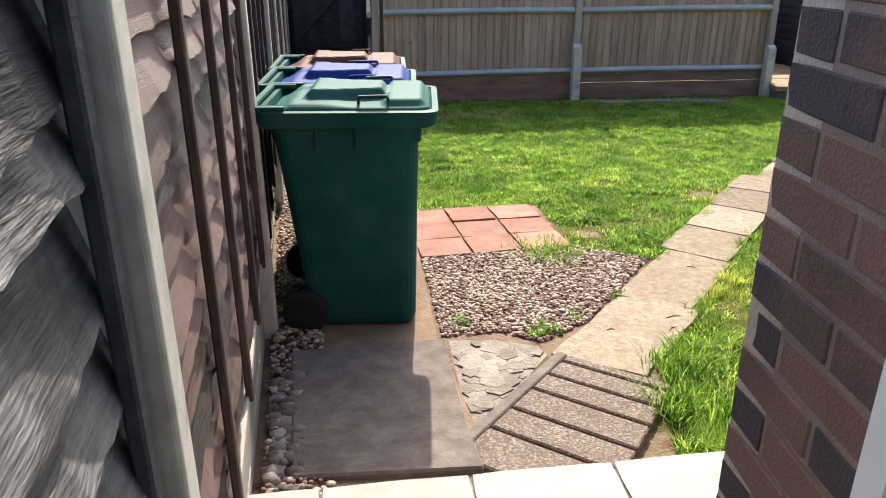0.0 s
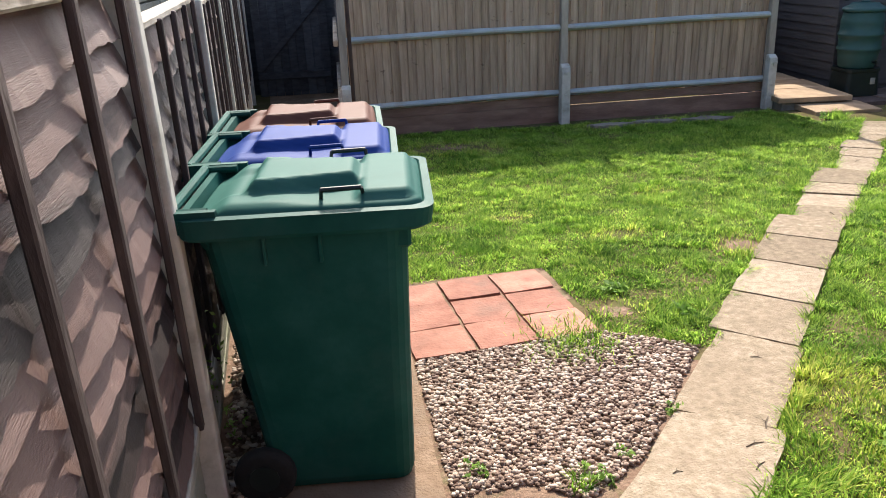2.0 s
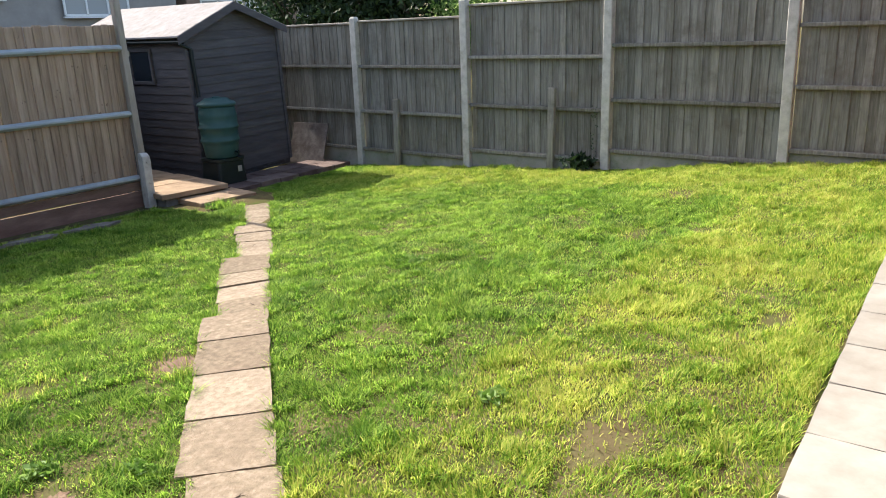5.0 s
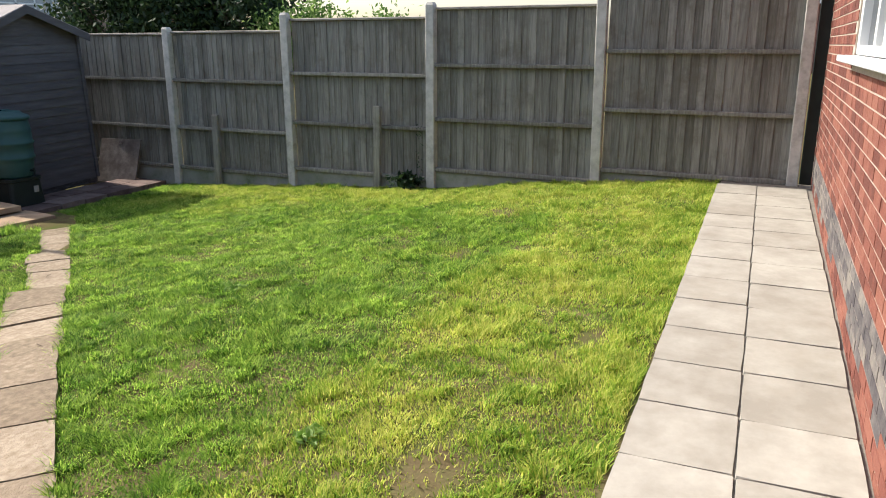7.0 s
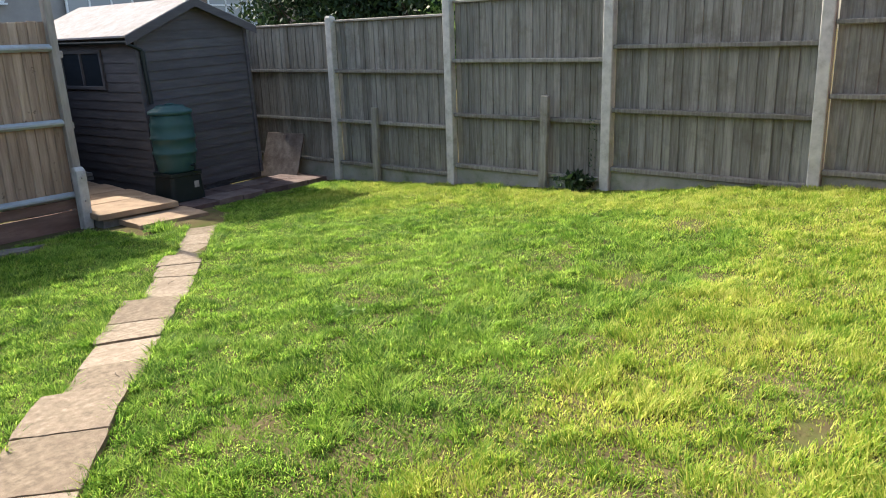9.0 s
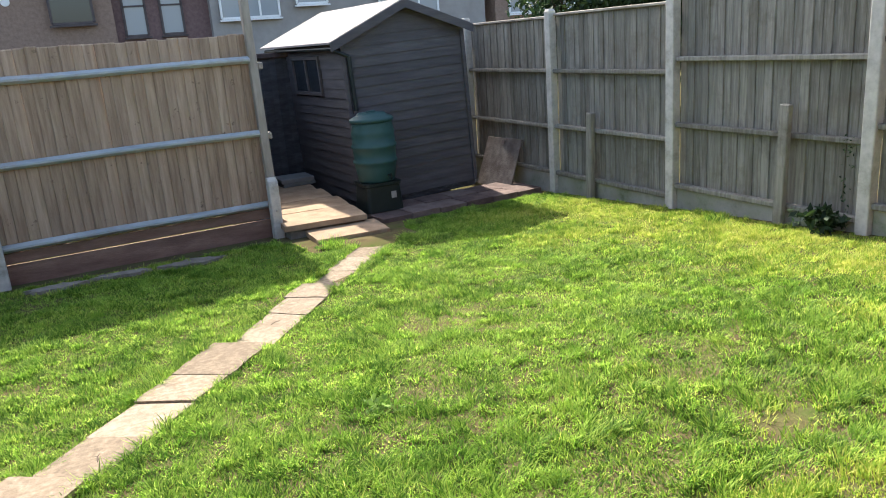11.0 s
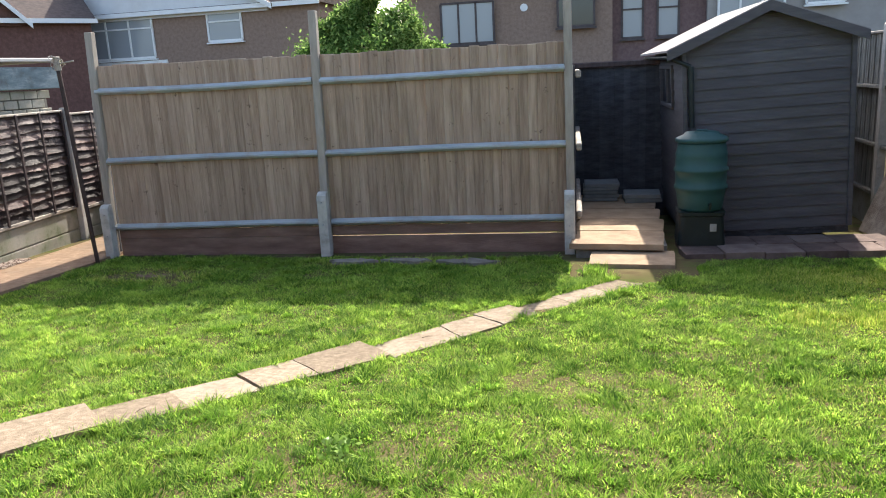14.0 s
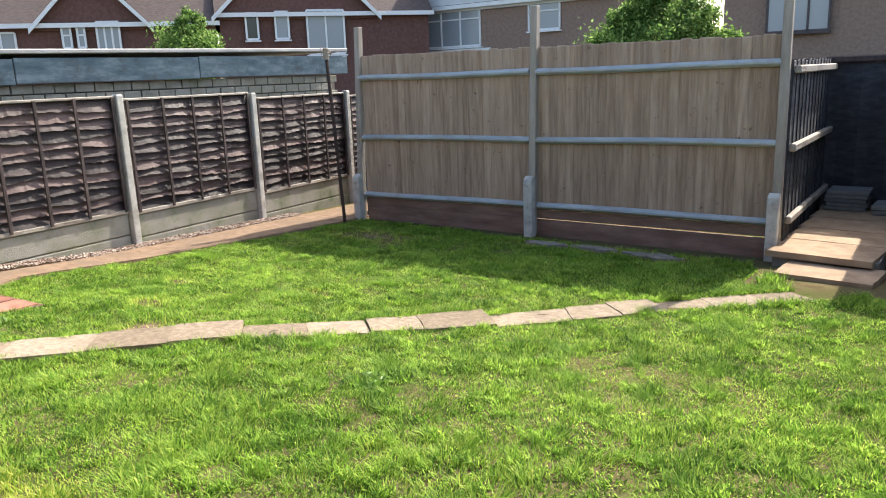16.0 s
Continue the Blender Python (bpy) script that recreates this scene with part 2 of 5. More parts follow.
M["render_white"] = material("white painted render", [(0.62, 0.62, 0.62), (0.72, 0.72, 0.72)], 2, 0.8, 0.1, 30)
M["far_grey"] = material("grey rendered facade", [(0.27, 0.25, 0.235), (0.36, 0.335, 0.315)], 1.5, 0.9, 0.2, 20)
M["roof_tile"] = material("brown roof tiles", [(0.060, 0.044, 0.040), (0.092, 0.068, 0.060), (0.125, 0.094, 0.082)], 5, 0.9, 0.5, 12, stretch=(1, 1, 3))
M["far_dark"] = material("dark tile cladding", [(0.075, 0.06, 0.06), (0.115, 0.095, 0.092)], 5, 0.85, 0.4, 12)
M["block"] = material("mossy concrete block", [(0.17, 0.16, 0.12), (0.27, 0.255, 0.20), (0.36, 0.34, 0.28)], 6, 0.95, 0.6, 60, island=0.4, stain=(0.09, 0.10, 0.04), stain_scale=3, stain_at=(0.5, 0.75))
M["fascia"] = material("blue-grey painted fascia", [(0.06, 0.10, 0.12), (0.12, 0.17, 0.19), (0.24, 0.29, 0.30)], 6, 0.6, 0.3, 30, stretch=(1, 0.6, 2), stain=(0.07, 0.08, 0.08), stain_scale=5, stain_at=(0.5, 0.75))
M["flat_roof"] = material("pale flat roof", [(0.34, 0.33, 0.31), (0.5, 0.48, 0.46)], 3, 0.8, 0.3, 40)
M["rust"] = material("dark rusted pipe", [(0.03, 0.02, 0.018), (0.08, 0.05, 0.04)], 10, 0.7, 0.5, 80)
M["chip"] = material("weathered chipboard", [(0.085, 0.07, 0.06), (0.14, 0.118, 0.102), (0.20, 0.172, 0.152)], 9, 0.9, 0.5, 60, stain=(0.08, 0.06, 0.052), stain_scale=4, stain_at=(0.45, 0.7), spec=0.1)
M["grey_slab"] = material("stacked grey slab", [(0.14, 0.145, 0.14), (0.22, 0.225, 0.22)], 6, 0.9, 0.4, 80, obj=0.3)
M["red_paving"] = material("dull red paving", [(0.095, 0.062, 0.052), (0.145, 0.098, 0.082), (0.20, 0.145, 0.118)], 6, 0.9, 0.5, 80, obj=0.4)
M["metal"] = material("galvanised metal", [(0.35, 0.35, 0.35), (0.5, 0.5, 0.5)], 12, 0.45, 0.1, 100, metal=0.8)
M["dirt"] = material("bare red-brown earth", [(0.10, 0.058, 0.036), (0.16, 0.098, 0.064), (0.23, 0.152, 0.104)], 14, 0.95, 0.9, 50, stain=(0.10, 0.11, 0.04), stain_scale=9, stain_at=(0.52, 0.75))
M["strip"] = material("brown earth-stained concrete", [(0.15, 0.10, 0.065), (0.22, 0.15, 0.10), (0.29, 0.205, 0.145)], 12, 0.95, 0.7, 90, stain=(0.15, 0.115, 0.085), stain_scale=3, stain_at=(0.5, 0.75), spec=0.1)
G_DARK = glass_material("dark window glass")
# pale pane tint; in the white bay it carries a painted reflection
G_PALE = glass_material("pale window glass", (0.30, 0.32, 0.34), 0.15)


# ---------------------------------------------------------------- mesh helpers
def mesh_of(name, bm, smooth=False):
    me = bpy.data.meshes.new(name)
    bm.normal_update()
    bm.to_mesh(me)
    bm.free()
    if smooth:
        me.polygons.foreach_set("use_smooth", [True] * len(me.polygons))
    return me


def part(name, bm, mat, parent=None, label="", m=None, smooth=False):
    """Links a bmesh (or a mesh) as one object under a thing or a part."""
    me = bm if isinstance(bm, bpy.types.Mesh) else mesh_of(name, bm, smooth)
    if mat is not None and not me.materials:
        me.materials.append(mat)
    ob = new(name, me)
    if parent is not None:
        ob.parent = parent
    if m is not None:
        ob.matrix_basis = m
    if label:
        tagged(ob, label)
    return ob


def thing(name, label, category, m=None, group="", kind=""):
    ob = new(name)
    ob.empty_display_size = 0.1
    if m is not None:
        ob.matrix_basis = m
    return tagged(ob, label, category, group, kind)


def box(bm, c, s, m=None, bevel=0.0, jitter=0.0):
    """A box of size s about c, optionally turned by m, bevelled, with shaken corners."""
    vs = []
    for dx, dy, dz in ((-1, -1, -1), (1, -1, -1), (1, 1, -1), (-1, 1, -1), (-1, -1, 1), (1, -1, 1), (1, 1, 1), (-1, 1, 1)):
        p = Vector((dx * s[0] / 2, dy * s[1] / 2, dz * s[2] / 2))
        if jitter:
            p += Vector([random.uniform(-jitter, jitter) for _ in range(3)])
        p += Vector(c)
        vs.append(bm.verts.new(m @ p if m is not None else p))
    fs = [bm.faces.new([vs[i] for i in f]) for f in ((3, 2, 1, 0), (4, 5, 6, 7), (0, 1, 5, 4), (1, 2, 6, 5), (2, 3, 7, 6), (3, 0, 4, 7))]
    if bevel:
        es = list({e for f in fs for e in f.edges})
        bmesh.ops.bevel(bm, geom=es, offset=bevel, segments=1, affect="EDGES", clamp_overlap=True)
    return bm


def one_box(c, s, m=None, bevel=0.0, jitter=0.0):
    return box(bmesh.new(), c, s, m, bevel, jitter)


def box_mesh(name, s, mat, bevel=0.004, jitter=0.0, base=False):
    """A shared bevelled box mesh; base: its origin lies at the middle of its foot."""
    me = mesh_of(name, one_box((0, 0, s[2] / 2 if base else 0), s, None, bevel, jitter))
    me.materials.append(mat)
    return me


def tube(bm, p, q, r0, r1=None, n=10, cap=True):
    r1 = r0 if r1 is None else r1
    p, q = Vector(p), Vector(q)
    rot = (q - p).to_track_quat("Z", "Y").to_matrix()
    a, b = [], []
    for i in range(n):
        d = rot @ Vector((math.cos(2 * math.pi * i / n), math.sin(2 * math.pi * i / n), 0))
        a.append(bm.verts.new(p + d * r0))
        b.append(bm.verts.new(q + d * r1))
    for i in range(n):
        j = (i + 1) % n
        bm.faces.new((a[i], a[j], b[j], b[i]))
    if cap:
        bm.faces.new(a[::-1])
        bm.faces.new(b)
    return bm


def rrect(w, d, r, z, cx=0.0, cy=0.0, n=4):
    pts = []
    for sx, sy, a0 in ((1, 1, 0), (-1, 1, 90), (-1, -1, 180), (1, -1, 270)):
        for i in range(n + 1):
            a = radians(a0 + 90 * i / n)
            pts.append(Vector((cx + sx * (w / 2 - r) + r * math.cos(a), cy + sy * (d / 2 - r) + r * math.sin(a), z)))
    return pts


def ring(r, z, n=28, cx=0.0, cy=0.0):
    return [Vector((cx + r * math.cos(2 * math.pi * i / n), cy + r * math.sin(2 * math.pi * i / n), z)) for i in range(n)]


def loft(rings, bottom=True, top=True):
    bm = bmesh.new()
    rows = [[bm.verts.new(p) for p in r] for r in rings]
    n = len(rows[0])
    for a, b in zip(rows, rows[1:]):
        for i in range(n):
            j = (i + 1) % n
            bm.faces.new((a[i], a[j], b[j], b[i]))
    if bottom:
        bm.faces.new(rows[0][::-1])
    if top:
        bm.faces.new(rows[-1])
    return bm


def prism(poly, z0, z1, bevel=0.0):
    bm = bmesh.new()
    a = [bm.verts.new((x, y, z0(x, y) if callable(z0) else z0)) for x, y in poly]
    b = [bm.verts.new((x, y, z1(x, y) if callable(z1) else z1)) for x, y in poly]
    n = len(poly)
    for i in range(n):
        j = (i + 1) % n
        bm.faces.new((a[i], a[j], b[j], b[i]))
    bm.faces.new(a[::-1])
    bm.faces.new(b)
    if bevel:
        bmesh.ops.bevel(bm, geom=[e for e in bm.edges if e.verts[0] in b or e.verts[1] in b], offset=bevel, segments=1, affect="EDGES")
    bmesh.ops.recalc_face_normals(bm, faces=bm.faces)
    return bm


def raw_mesh(name, verts, faces_flat, counts, mat, smooth=False):
    """A mesh from arrays: vertices (n,3), loop indices, and the corner count of each face (one number)."""
    me = bpy.data.meshes.new(name)
    nf = len(faces_flat) // counts
    me.vertices.add(len(verts))
    me.vertices.foreach_set("co", np.asarray(verts, np.float32).ravel())
    me.loops.add(len(faces_flat))
    me.loops.foreach_set("vertex_index", np.asarray(faces_flat, np.int32))
    me.polygons.add(nf)
    me.polygons.foreach_set("loop_start", np.arange(nf, dtype=np.int32) * counts)
    me.update(calc_edges=True)
    me.validate()
    if smooth:
        me.polygons.foreach_set("use_smooth", [True] * nf)
    me.materials.append(mat)
    return me


def tilt_pose(x, y, z, yaw=0.0, sx=0.0, sy=0.0):
    """A pose on sloping ground: yaw in degrees, slopes along world x and y."""
    up = Vector((-sx, -sy, 1)).normalized()
    fx = Vector((math.cos(radians(yaw)), math.sin(radians(yaw)), 0))
    fx = (fx - up * fx.dot(up)).normalized()
    fy = up.cross(fx)
    m = Matrix((fx, fy, up)).transposed().to_4x4()
    m.translation = (x, y, z)
    return m


def slope(x, y, h=0.2):
    return (float(gz(x + h, y) - gz(x - h, y)) / (2 * h), float(gz(x, y + h) - gz(x, y - h)) / (2 * h))

def densify(poly, step=0.35):
    """The same outline with points set closely enough to follow the ground."""
    out = []
    for (x1, y1), (x2, y2) in zip(poly, poly[1:] + poly[:1]):
        n = max(1, int(math.hypot(x2 - x1, y2 - y1) / step))
        out += [(x1 + (x2 - x1) * i / n, y1 + (y2 - y1) * i / n) for i in range(n)]
    return out


# ---------------------------------------------------------------- ground and paving beds
def ground_sheet():
    xs = np.concatenate([[-900, -300, -120, -60, -30, -15, -8], np.arange(-4, 12.01, 0.25), [16, 25, 40, 70, 140, 320, 900]])
    ys = np.concatenate([[-900, -300, -100, -40, -15, -6], np.arange(-3, 16.01, 0.25), [20, 26, 36, 60, 120, 320, 900]])
    X, Y = np.meshgrid(xs, ys)
    near = (X > -1) & (X < 9) & (Y > 2) & (Y < 10)
    Z = gz(X, Y) + near * 0.012 * np.sin(X * 2.3 + Y) * np.sin(Y * 1.9)
    Z = np.where(Y < edge_y(X) - 0.05, np.minimum(Z, pz(X) - 0.09), Z)
    Z = np.where(Y < -6, -0.3, Z)
    v = np.stack([X.ravel(), Y.ravel(), Z.ravel()], 1)
    ny, nx = X.shape
    a = (np.arange(ny - 1)[:, None] * nx + np.arange(nx - 1)[None]).ravel()
    f = np.stack([a, a + 1, a + 1 + nx, a + nx], 1).ravel()
    ob = new("ground", raw_mesh("ground", v, f, 4, M["soil"], True))
    return tagged(ob, "earthy lawn ground with patches of bare soil", "ground", kind="structure")


ground_sheet()
LEFT_PATH = [(0.62, 1.9), (0.56, 2.3), (0.47, 3.0), (0.43, 4.0), (0.40, 4.9), (0.14, 5.3), (0.05, 6.3), (0.10, 7.7), (0.14, 9.4), (-0.1, 14.0),
             (-1.25, 14.0), (-0.76, 9.2), (-0.51, 7.0), (-0.27, 5.0), (-0.06, 3.1), (0.02, 1.9)]
tagged(part("path_strip", prism(densify(LEFT_PATH), lambda x, y: float(gz(x, y)) - 0.1, lambda x, y: float(gz(x, y)) + 0.03), M["strip"]),
       "worn concrete path running beside the old fence", "path", kind="structure")


BED = [(-0.05, 1.85), (1.2, 1.92), (1.38, 2.5), (1.30, 2.9), (1.82, 3.82), (1.42, 4.1), (1.36, 4.2), (1.27, 5.0), (0.42, 4.95), (0.1, 5.3), (0.0, 9.6), (-1.1, 9.7), (fence_x(5) - 0.02, 5.0), (fence_x(3.1) - 0.02, 3.1), (fence_x(1.85) - 0.02, 1.85)]
tagged(part("earth_bed", prism(densify(BED), lambda x, y: float(gz(x, y)) - 0.2, lambda x, y: float(gz(x, y)) + 0.008), M["dirt"]), "bare earth under gravel and paving", "ground", kind="structure")


# ---------------------------------------------------------------- slab path across the lawn
def slab_mesh(name, mat, seg=6, rough=0.02, thick=0.07):
    """A unit slab with slightly broken edges."""
    pts = []
    for (ax, ay), (bx, by) in (((-.5, -.5), (.5, -.5)), ((.5, -.5), (.5, .5)), ((.5, .5), (-.5, .5)), ((-.5, .5), (-.5, -.5))):
        for i in range(seg):
            f = i / seg
            j = rough if 0 < i else rough * 0.4
            pts.append((ax + (bx - ax) * f + random.uniform(-j, j) * 0.7, ay + (by - ay) * f + random.uniform(-j, j) * 0.7))
    bm = prism(pts, -thick, 0.0, 0.008)
    me = mesh_of(name, bm)
    me.materials.append(mat)
    return me


slab_path = thing("slab_path", "worn buff concrete slabs forming a garden path across the lawn", "path", kind="structure")
PATH_DIR, PATH_ORG = radians(51.5), (1.16, 2.63)


def along(u, v):
    """A point of the plan u along the slab path and v to its lawn side."""
    c, d = math.cos(PATH_DIR), math.sin(PATH_DIR)
    return PATH_ORG[0] + u * c + v * d, PATH_ORG[1] + u * d - v * c


# joints of the path (on its two edges), then the edges and the height of each slab
JOINTS = [(-0.01, 0.03), (0.72, 0.76), (1.50, 1.46), (1.98, 1.95), (2.50, 2.46), (2.97, 2.95), (3.43, 3.41), (3.85, 3.84), (4.28, 4.26), (4.66, 4.63), (5.17, 5.15), (5.80, 5.72), (6.15, 6.12), (6.52, 6.5), (6.95, 6.9), (7.4, 7.36), (7.85, 7.8), (8.2, 8.2)]
EDGES = [(-0.27, 0.13, 0.03), (-0.285, 0.09, 0.03), (-0.335, 0.06, 0.034), (-0.342, 0.055, 0.038), (-0.348, 0.055, 0.042), (-0.352, 0.055, 0.048), (-0.27, 0.075, 0.024), (-0.305, 0.07, 0.02), (-0.325, 0.07, 0.032),
         (-0.325, 0.08, 0.036), (-0.21, 0.11, 0.02), (-0.225, 0.11, 0.024), (-0.25, 0.115, 0.03), (-0.17, 0.13, 0.018), (-0.19, 0.135, 0.02), (-0.2, 0.15, 0.015), (-0.32, 0.2, 0.012)]


def lay_path():
    rng = random.Random(15)
    for (a, b), (c, d), (vl, vr, lift) in zip(JOINTS, JOINTS[1:], EDGES):
        gap = 0.012 if (c, d) in (JOINTS[2], JOINTS[8]) else 0.002
        ring4 = [(a + 0.002, vl), (c - gap, vl + rng.uniform(-.006, .006)), (d - gap, vr + rng.uniform(-.005, .005)), (b + 0.002, vr)]
        pts = []
        for (u0, v0), (u1, v1) in zip(ring4, ring4[1:] + ring4[:1]):
            for k in range(6):
                f = k / 6
                j = 0.007 if k else 0.004
                pts.append(along(u0 + (u1 - u0) * f + rng.uniform(-j, j), v0 + (v1 - v0) * f + rng.uniform(-j, j)))
        tx, ty = rng.uniform(-.006, .006), rng.uniform(-.006, .006)
        cx, cy = along((a + d) / 2, (vl + vr) / 2)
        top = lambda x, y: float(gz(x, y)) + lift - 0.010 + tx * (x - cx) + ty * (y - cy)
        part("paving_slab", prism(pts, lambda x, y: float(gz(x, y)) - 0.06, top, 0.004), M["path"], slab_path)


lay_path()


def ribbed_ramp():
    """A brushed concrete paver with grooves across it, its foot under the patio's edge."""
    t = thing("ribbed_paver", "brown exposed-aggregate concrete paver with cross grooves", "paving")
    base = lambda x, y: float(gz(x, y)) - 0.04
    rows = (-0.02, -0.085, -0.21, -0.34, -0.50, -0.65, -0.86)
    for i, (u1, u0) in enumerate(zip(rows, rows[1:])):
        p = [along(u0 + 0.007, -0.185), along(u1 - 0.007, -0.185), along(u1 - 0.007, 0.245 + 0.012 * i), along(u0 + 0.007, 0.255 + 0.012 * i)]
        part("rib", prism(p, base, lambda x, y: float(gz(x, y)) + 0.05, 0.006), M["aggregate"], t)
    part("border", prism([along(-0.78, -0.235), along(-0.02, -0.24), along(-0.02, -0.189), along(-0.84, -0.189)], base, lambda x, y: float(gz(x, y)) + 0.05, 0.006), M["concrete"], t)
    part("bed", prism([along(-0.84, -0.185), along(-0.02, -0.185), along(-0.02, 0.24), along(-0.84, 0.30)], lambda x, y: float(gz(x, y)) - 0.09, lambda x, y: float(gz(x, y)) + 0.036), M["aggregate"], t)


ribbed_ramp()


def broken_paving():
    poly = [(0.55, 2.16), (0.57, 2.24), (0.84, 2.66), (0.93, 2.80), (0.90, 2.88), (0.74, 2.95), (0.52, 2.97)]
    t = tagged(part("broken_concrete", prism(poly, lambda x, y: float(gz(x, y)) - 0.06, lambda x, y: float(gz(x, y)) + 0.012), M["pale_concrete"]), "wedge of broken pale concrete pieces", "paving")
    rng = random.Random(4)
    for i in range(190):
        for _ in range(30):
            x, y = rng.uniform(0.53, 0.93), rng.uniform(2.2, 2.96)
            if inside([x], [y], poly)[0]:
                break
        r = rng.uniform(0.025, 0.075)
        k = rng.randint(4, 6)
        a0 = rng.random() * 6
        pts = [(x + r * rng.uniform(0.7, 1.1) * math.cos(a0 + 6.283 * j / k), y + r * rng.uniform(0.7, 1.1) * math.sin(a0 + 6.283 * j / k)) for j in range(k)]
        if not all(inside([p[0] for p in pts], [p[1] for p in pts], poly)):
            continue
        h = rng.uniform(0.013, 0.021)
        part("fragment", prism(pts, lambda x, y: float(gz(x, y)), lambda x, y: float(gz(x, y)) + h), M["pale_concrete"], t)


broken_paving()


# slab before the bins
tagged(part("concrete_slab", prism([(-0.05, 2.0), (0.565, 2.0), (0.53, 2.24), (0.495, 2.91), (0.30, 2.90), (-0.15, 2.85)], -0.3, lambda x, y: float(gz(x, y)) + 0.055, 0.008), M["concrete"]),
       "smooth grey concrete slab before the bins", "paving")


def tile_patch():
    t = thing("tile_patch", "square of nine worn terracotta paving tiles beside the lawn", "paving", tilt_pose(0.44, 3.97, float(gz(0.8, 4.4)) + 0.036, 7, *slope(0.8, 4.4)))
    me = [slab_mesh("paving_tile", M["tile"], 4, 0.022, 0.05) for _ in range(3)]
    for i in range(3):
        for j in range(3):
            part("paving_tile", me[(i + j) % 3], None, t, m=pose(0.15 + 0.302 * i, 0.15 + 0.302 * j, random.uniform(-0.004, 0.006), random.uniform(-1, 1), random.uniform(-1, 1), random.uniform(-1.5, 1.5)) @ Matrix.Diagonal((0.287, 0.287, 1, 1)))


tile_patch()


# ---------------------------------------------------------------- gravel
GRAVEL = [(0.50, 3.0), (0.44, 3.98), (1.32, 4.10), (1.45, 4.02), (1.72, 3.86), (1.18, 3.10), (0.93, 2.92), (0.74, 3.03)]


def pebbles(name, label, poly, count, size, seed, mat, lift=0.0, squash=0.6, rough=0.18):
    """A bed of small rounded stones: jittered, flattened octahedra cut once."""
    rng = np.random.default_rng(seed)
    P = np.array(poly)
    lo, hi = P.min(0), P.max(0)
    pts = rng.uniform(lo, hi, (count * 4, 2))
    pts = pts[inside(pts[:, 0], pts[:, 1], poly)][:count]
    bm = bmesh.new()
    bmesh.ops.create_icosphere(bm, subdivisions=1, radius=1.0)
    base = np.array([v.co[:] for v in bm.verts])
    tri = np.array([[v.index for v in f.verts] for f in bm.faces])
    bm.free()
    n, k = len(pts), len(base)
    s = rng.uniform(size[0], size[1], (n, 1, 1)) * rng.uniform(0.7, 1.25, (n, 1, 3)) * np.array([1, 1, squash])
    v = base[None] * (1 + rng.uniform(-rough, rough, (n, k, 1))) * s
    a = rng.uniform(0, 6.283, n)
    c, d = np.cos(a)[:, None], np.sin(a)[:, None]
    x = v[:, :, 0] * c - v[:, :, 1] * d + pts[:, :1]
    y = v[:, :, 0] * d + v[:, :, 1] * c + pts[:, 1:]
    z = v[:, :, 2] + gz(pts[:, 0], pts[:, 1])[:, None] + lift + rng.uniform(-0.004, 0.012, (n, 1))
    V = np.stack([x, y, z], 2).reshape(-1, 3)
    F = (tri[None] + (np.arange(n) * k)[:, None, None]).reshape(-1)
    return tagged(new(name, raw_mesh(name, V, F, 3, mat, rough < 0.3)), label, "gravel", kind="stuff")


pebbles("gravel", "bed of mixed brown and cream pebbles", GRAVEL, 12500, (0.006, 0.0135), 3, M["pebble"], 0.011)
strip = lambda y0, y1, a, b: [(fence_x(y0) + a, y0), (fence_x(y0) + b, y0), (fence_x(y1) + b, y1), (fence_x(y1) + a, y1)]
pebbles("fence_gravel", "strip of loose stones at the foot of the old fence", strip(1.2, 9.6, 0.03, 0.25), 8500, (0.007, 0.016), 5, M["pebble"], 0.034)
pebbles("rubble", "broken grey stones lying at the foot of the fence", strip(1.9, 2.75, 0.05, 0.15), 90, (0.016, 0.042), 8, M["rubble"], 0.03, 0.75, 0.4)


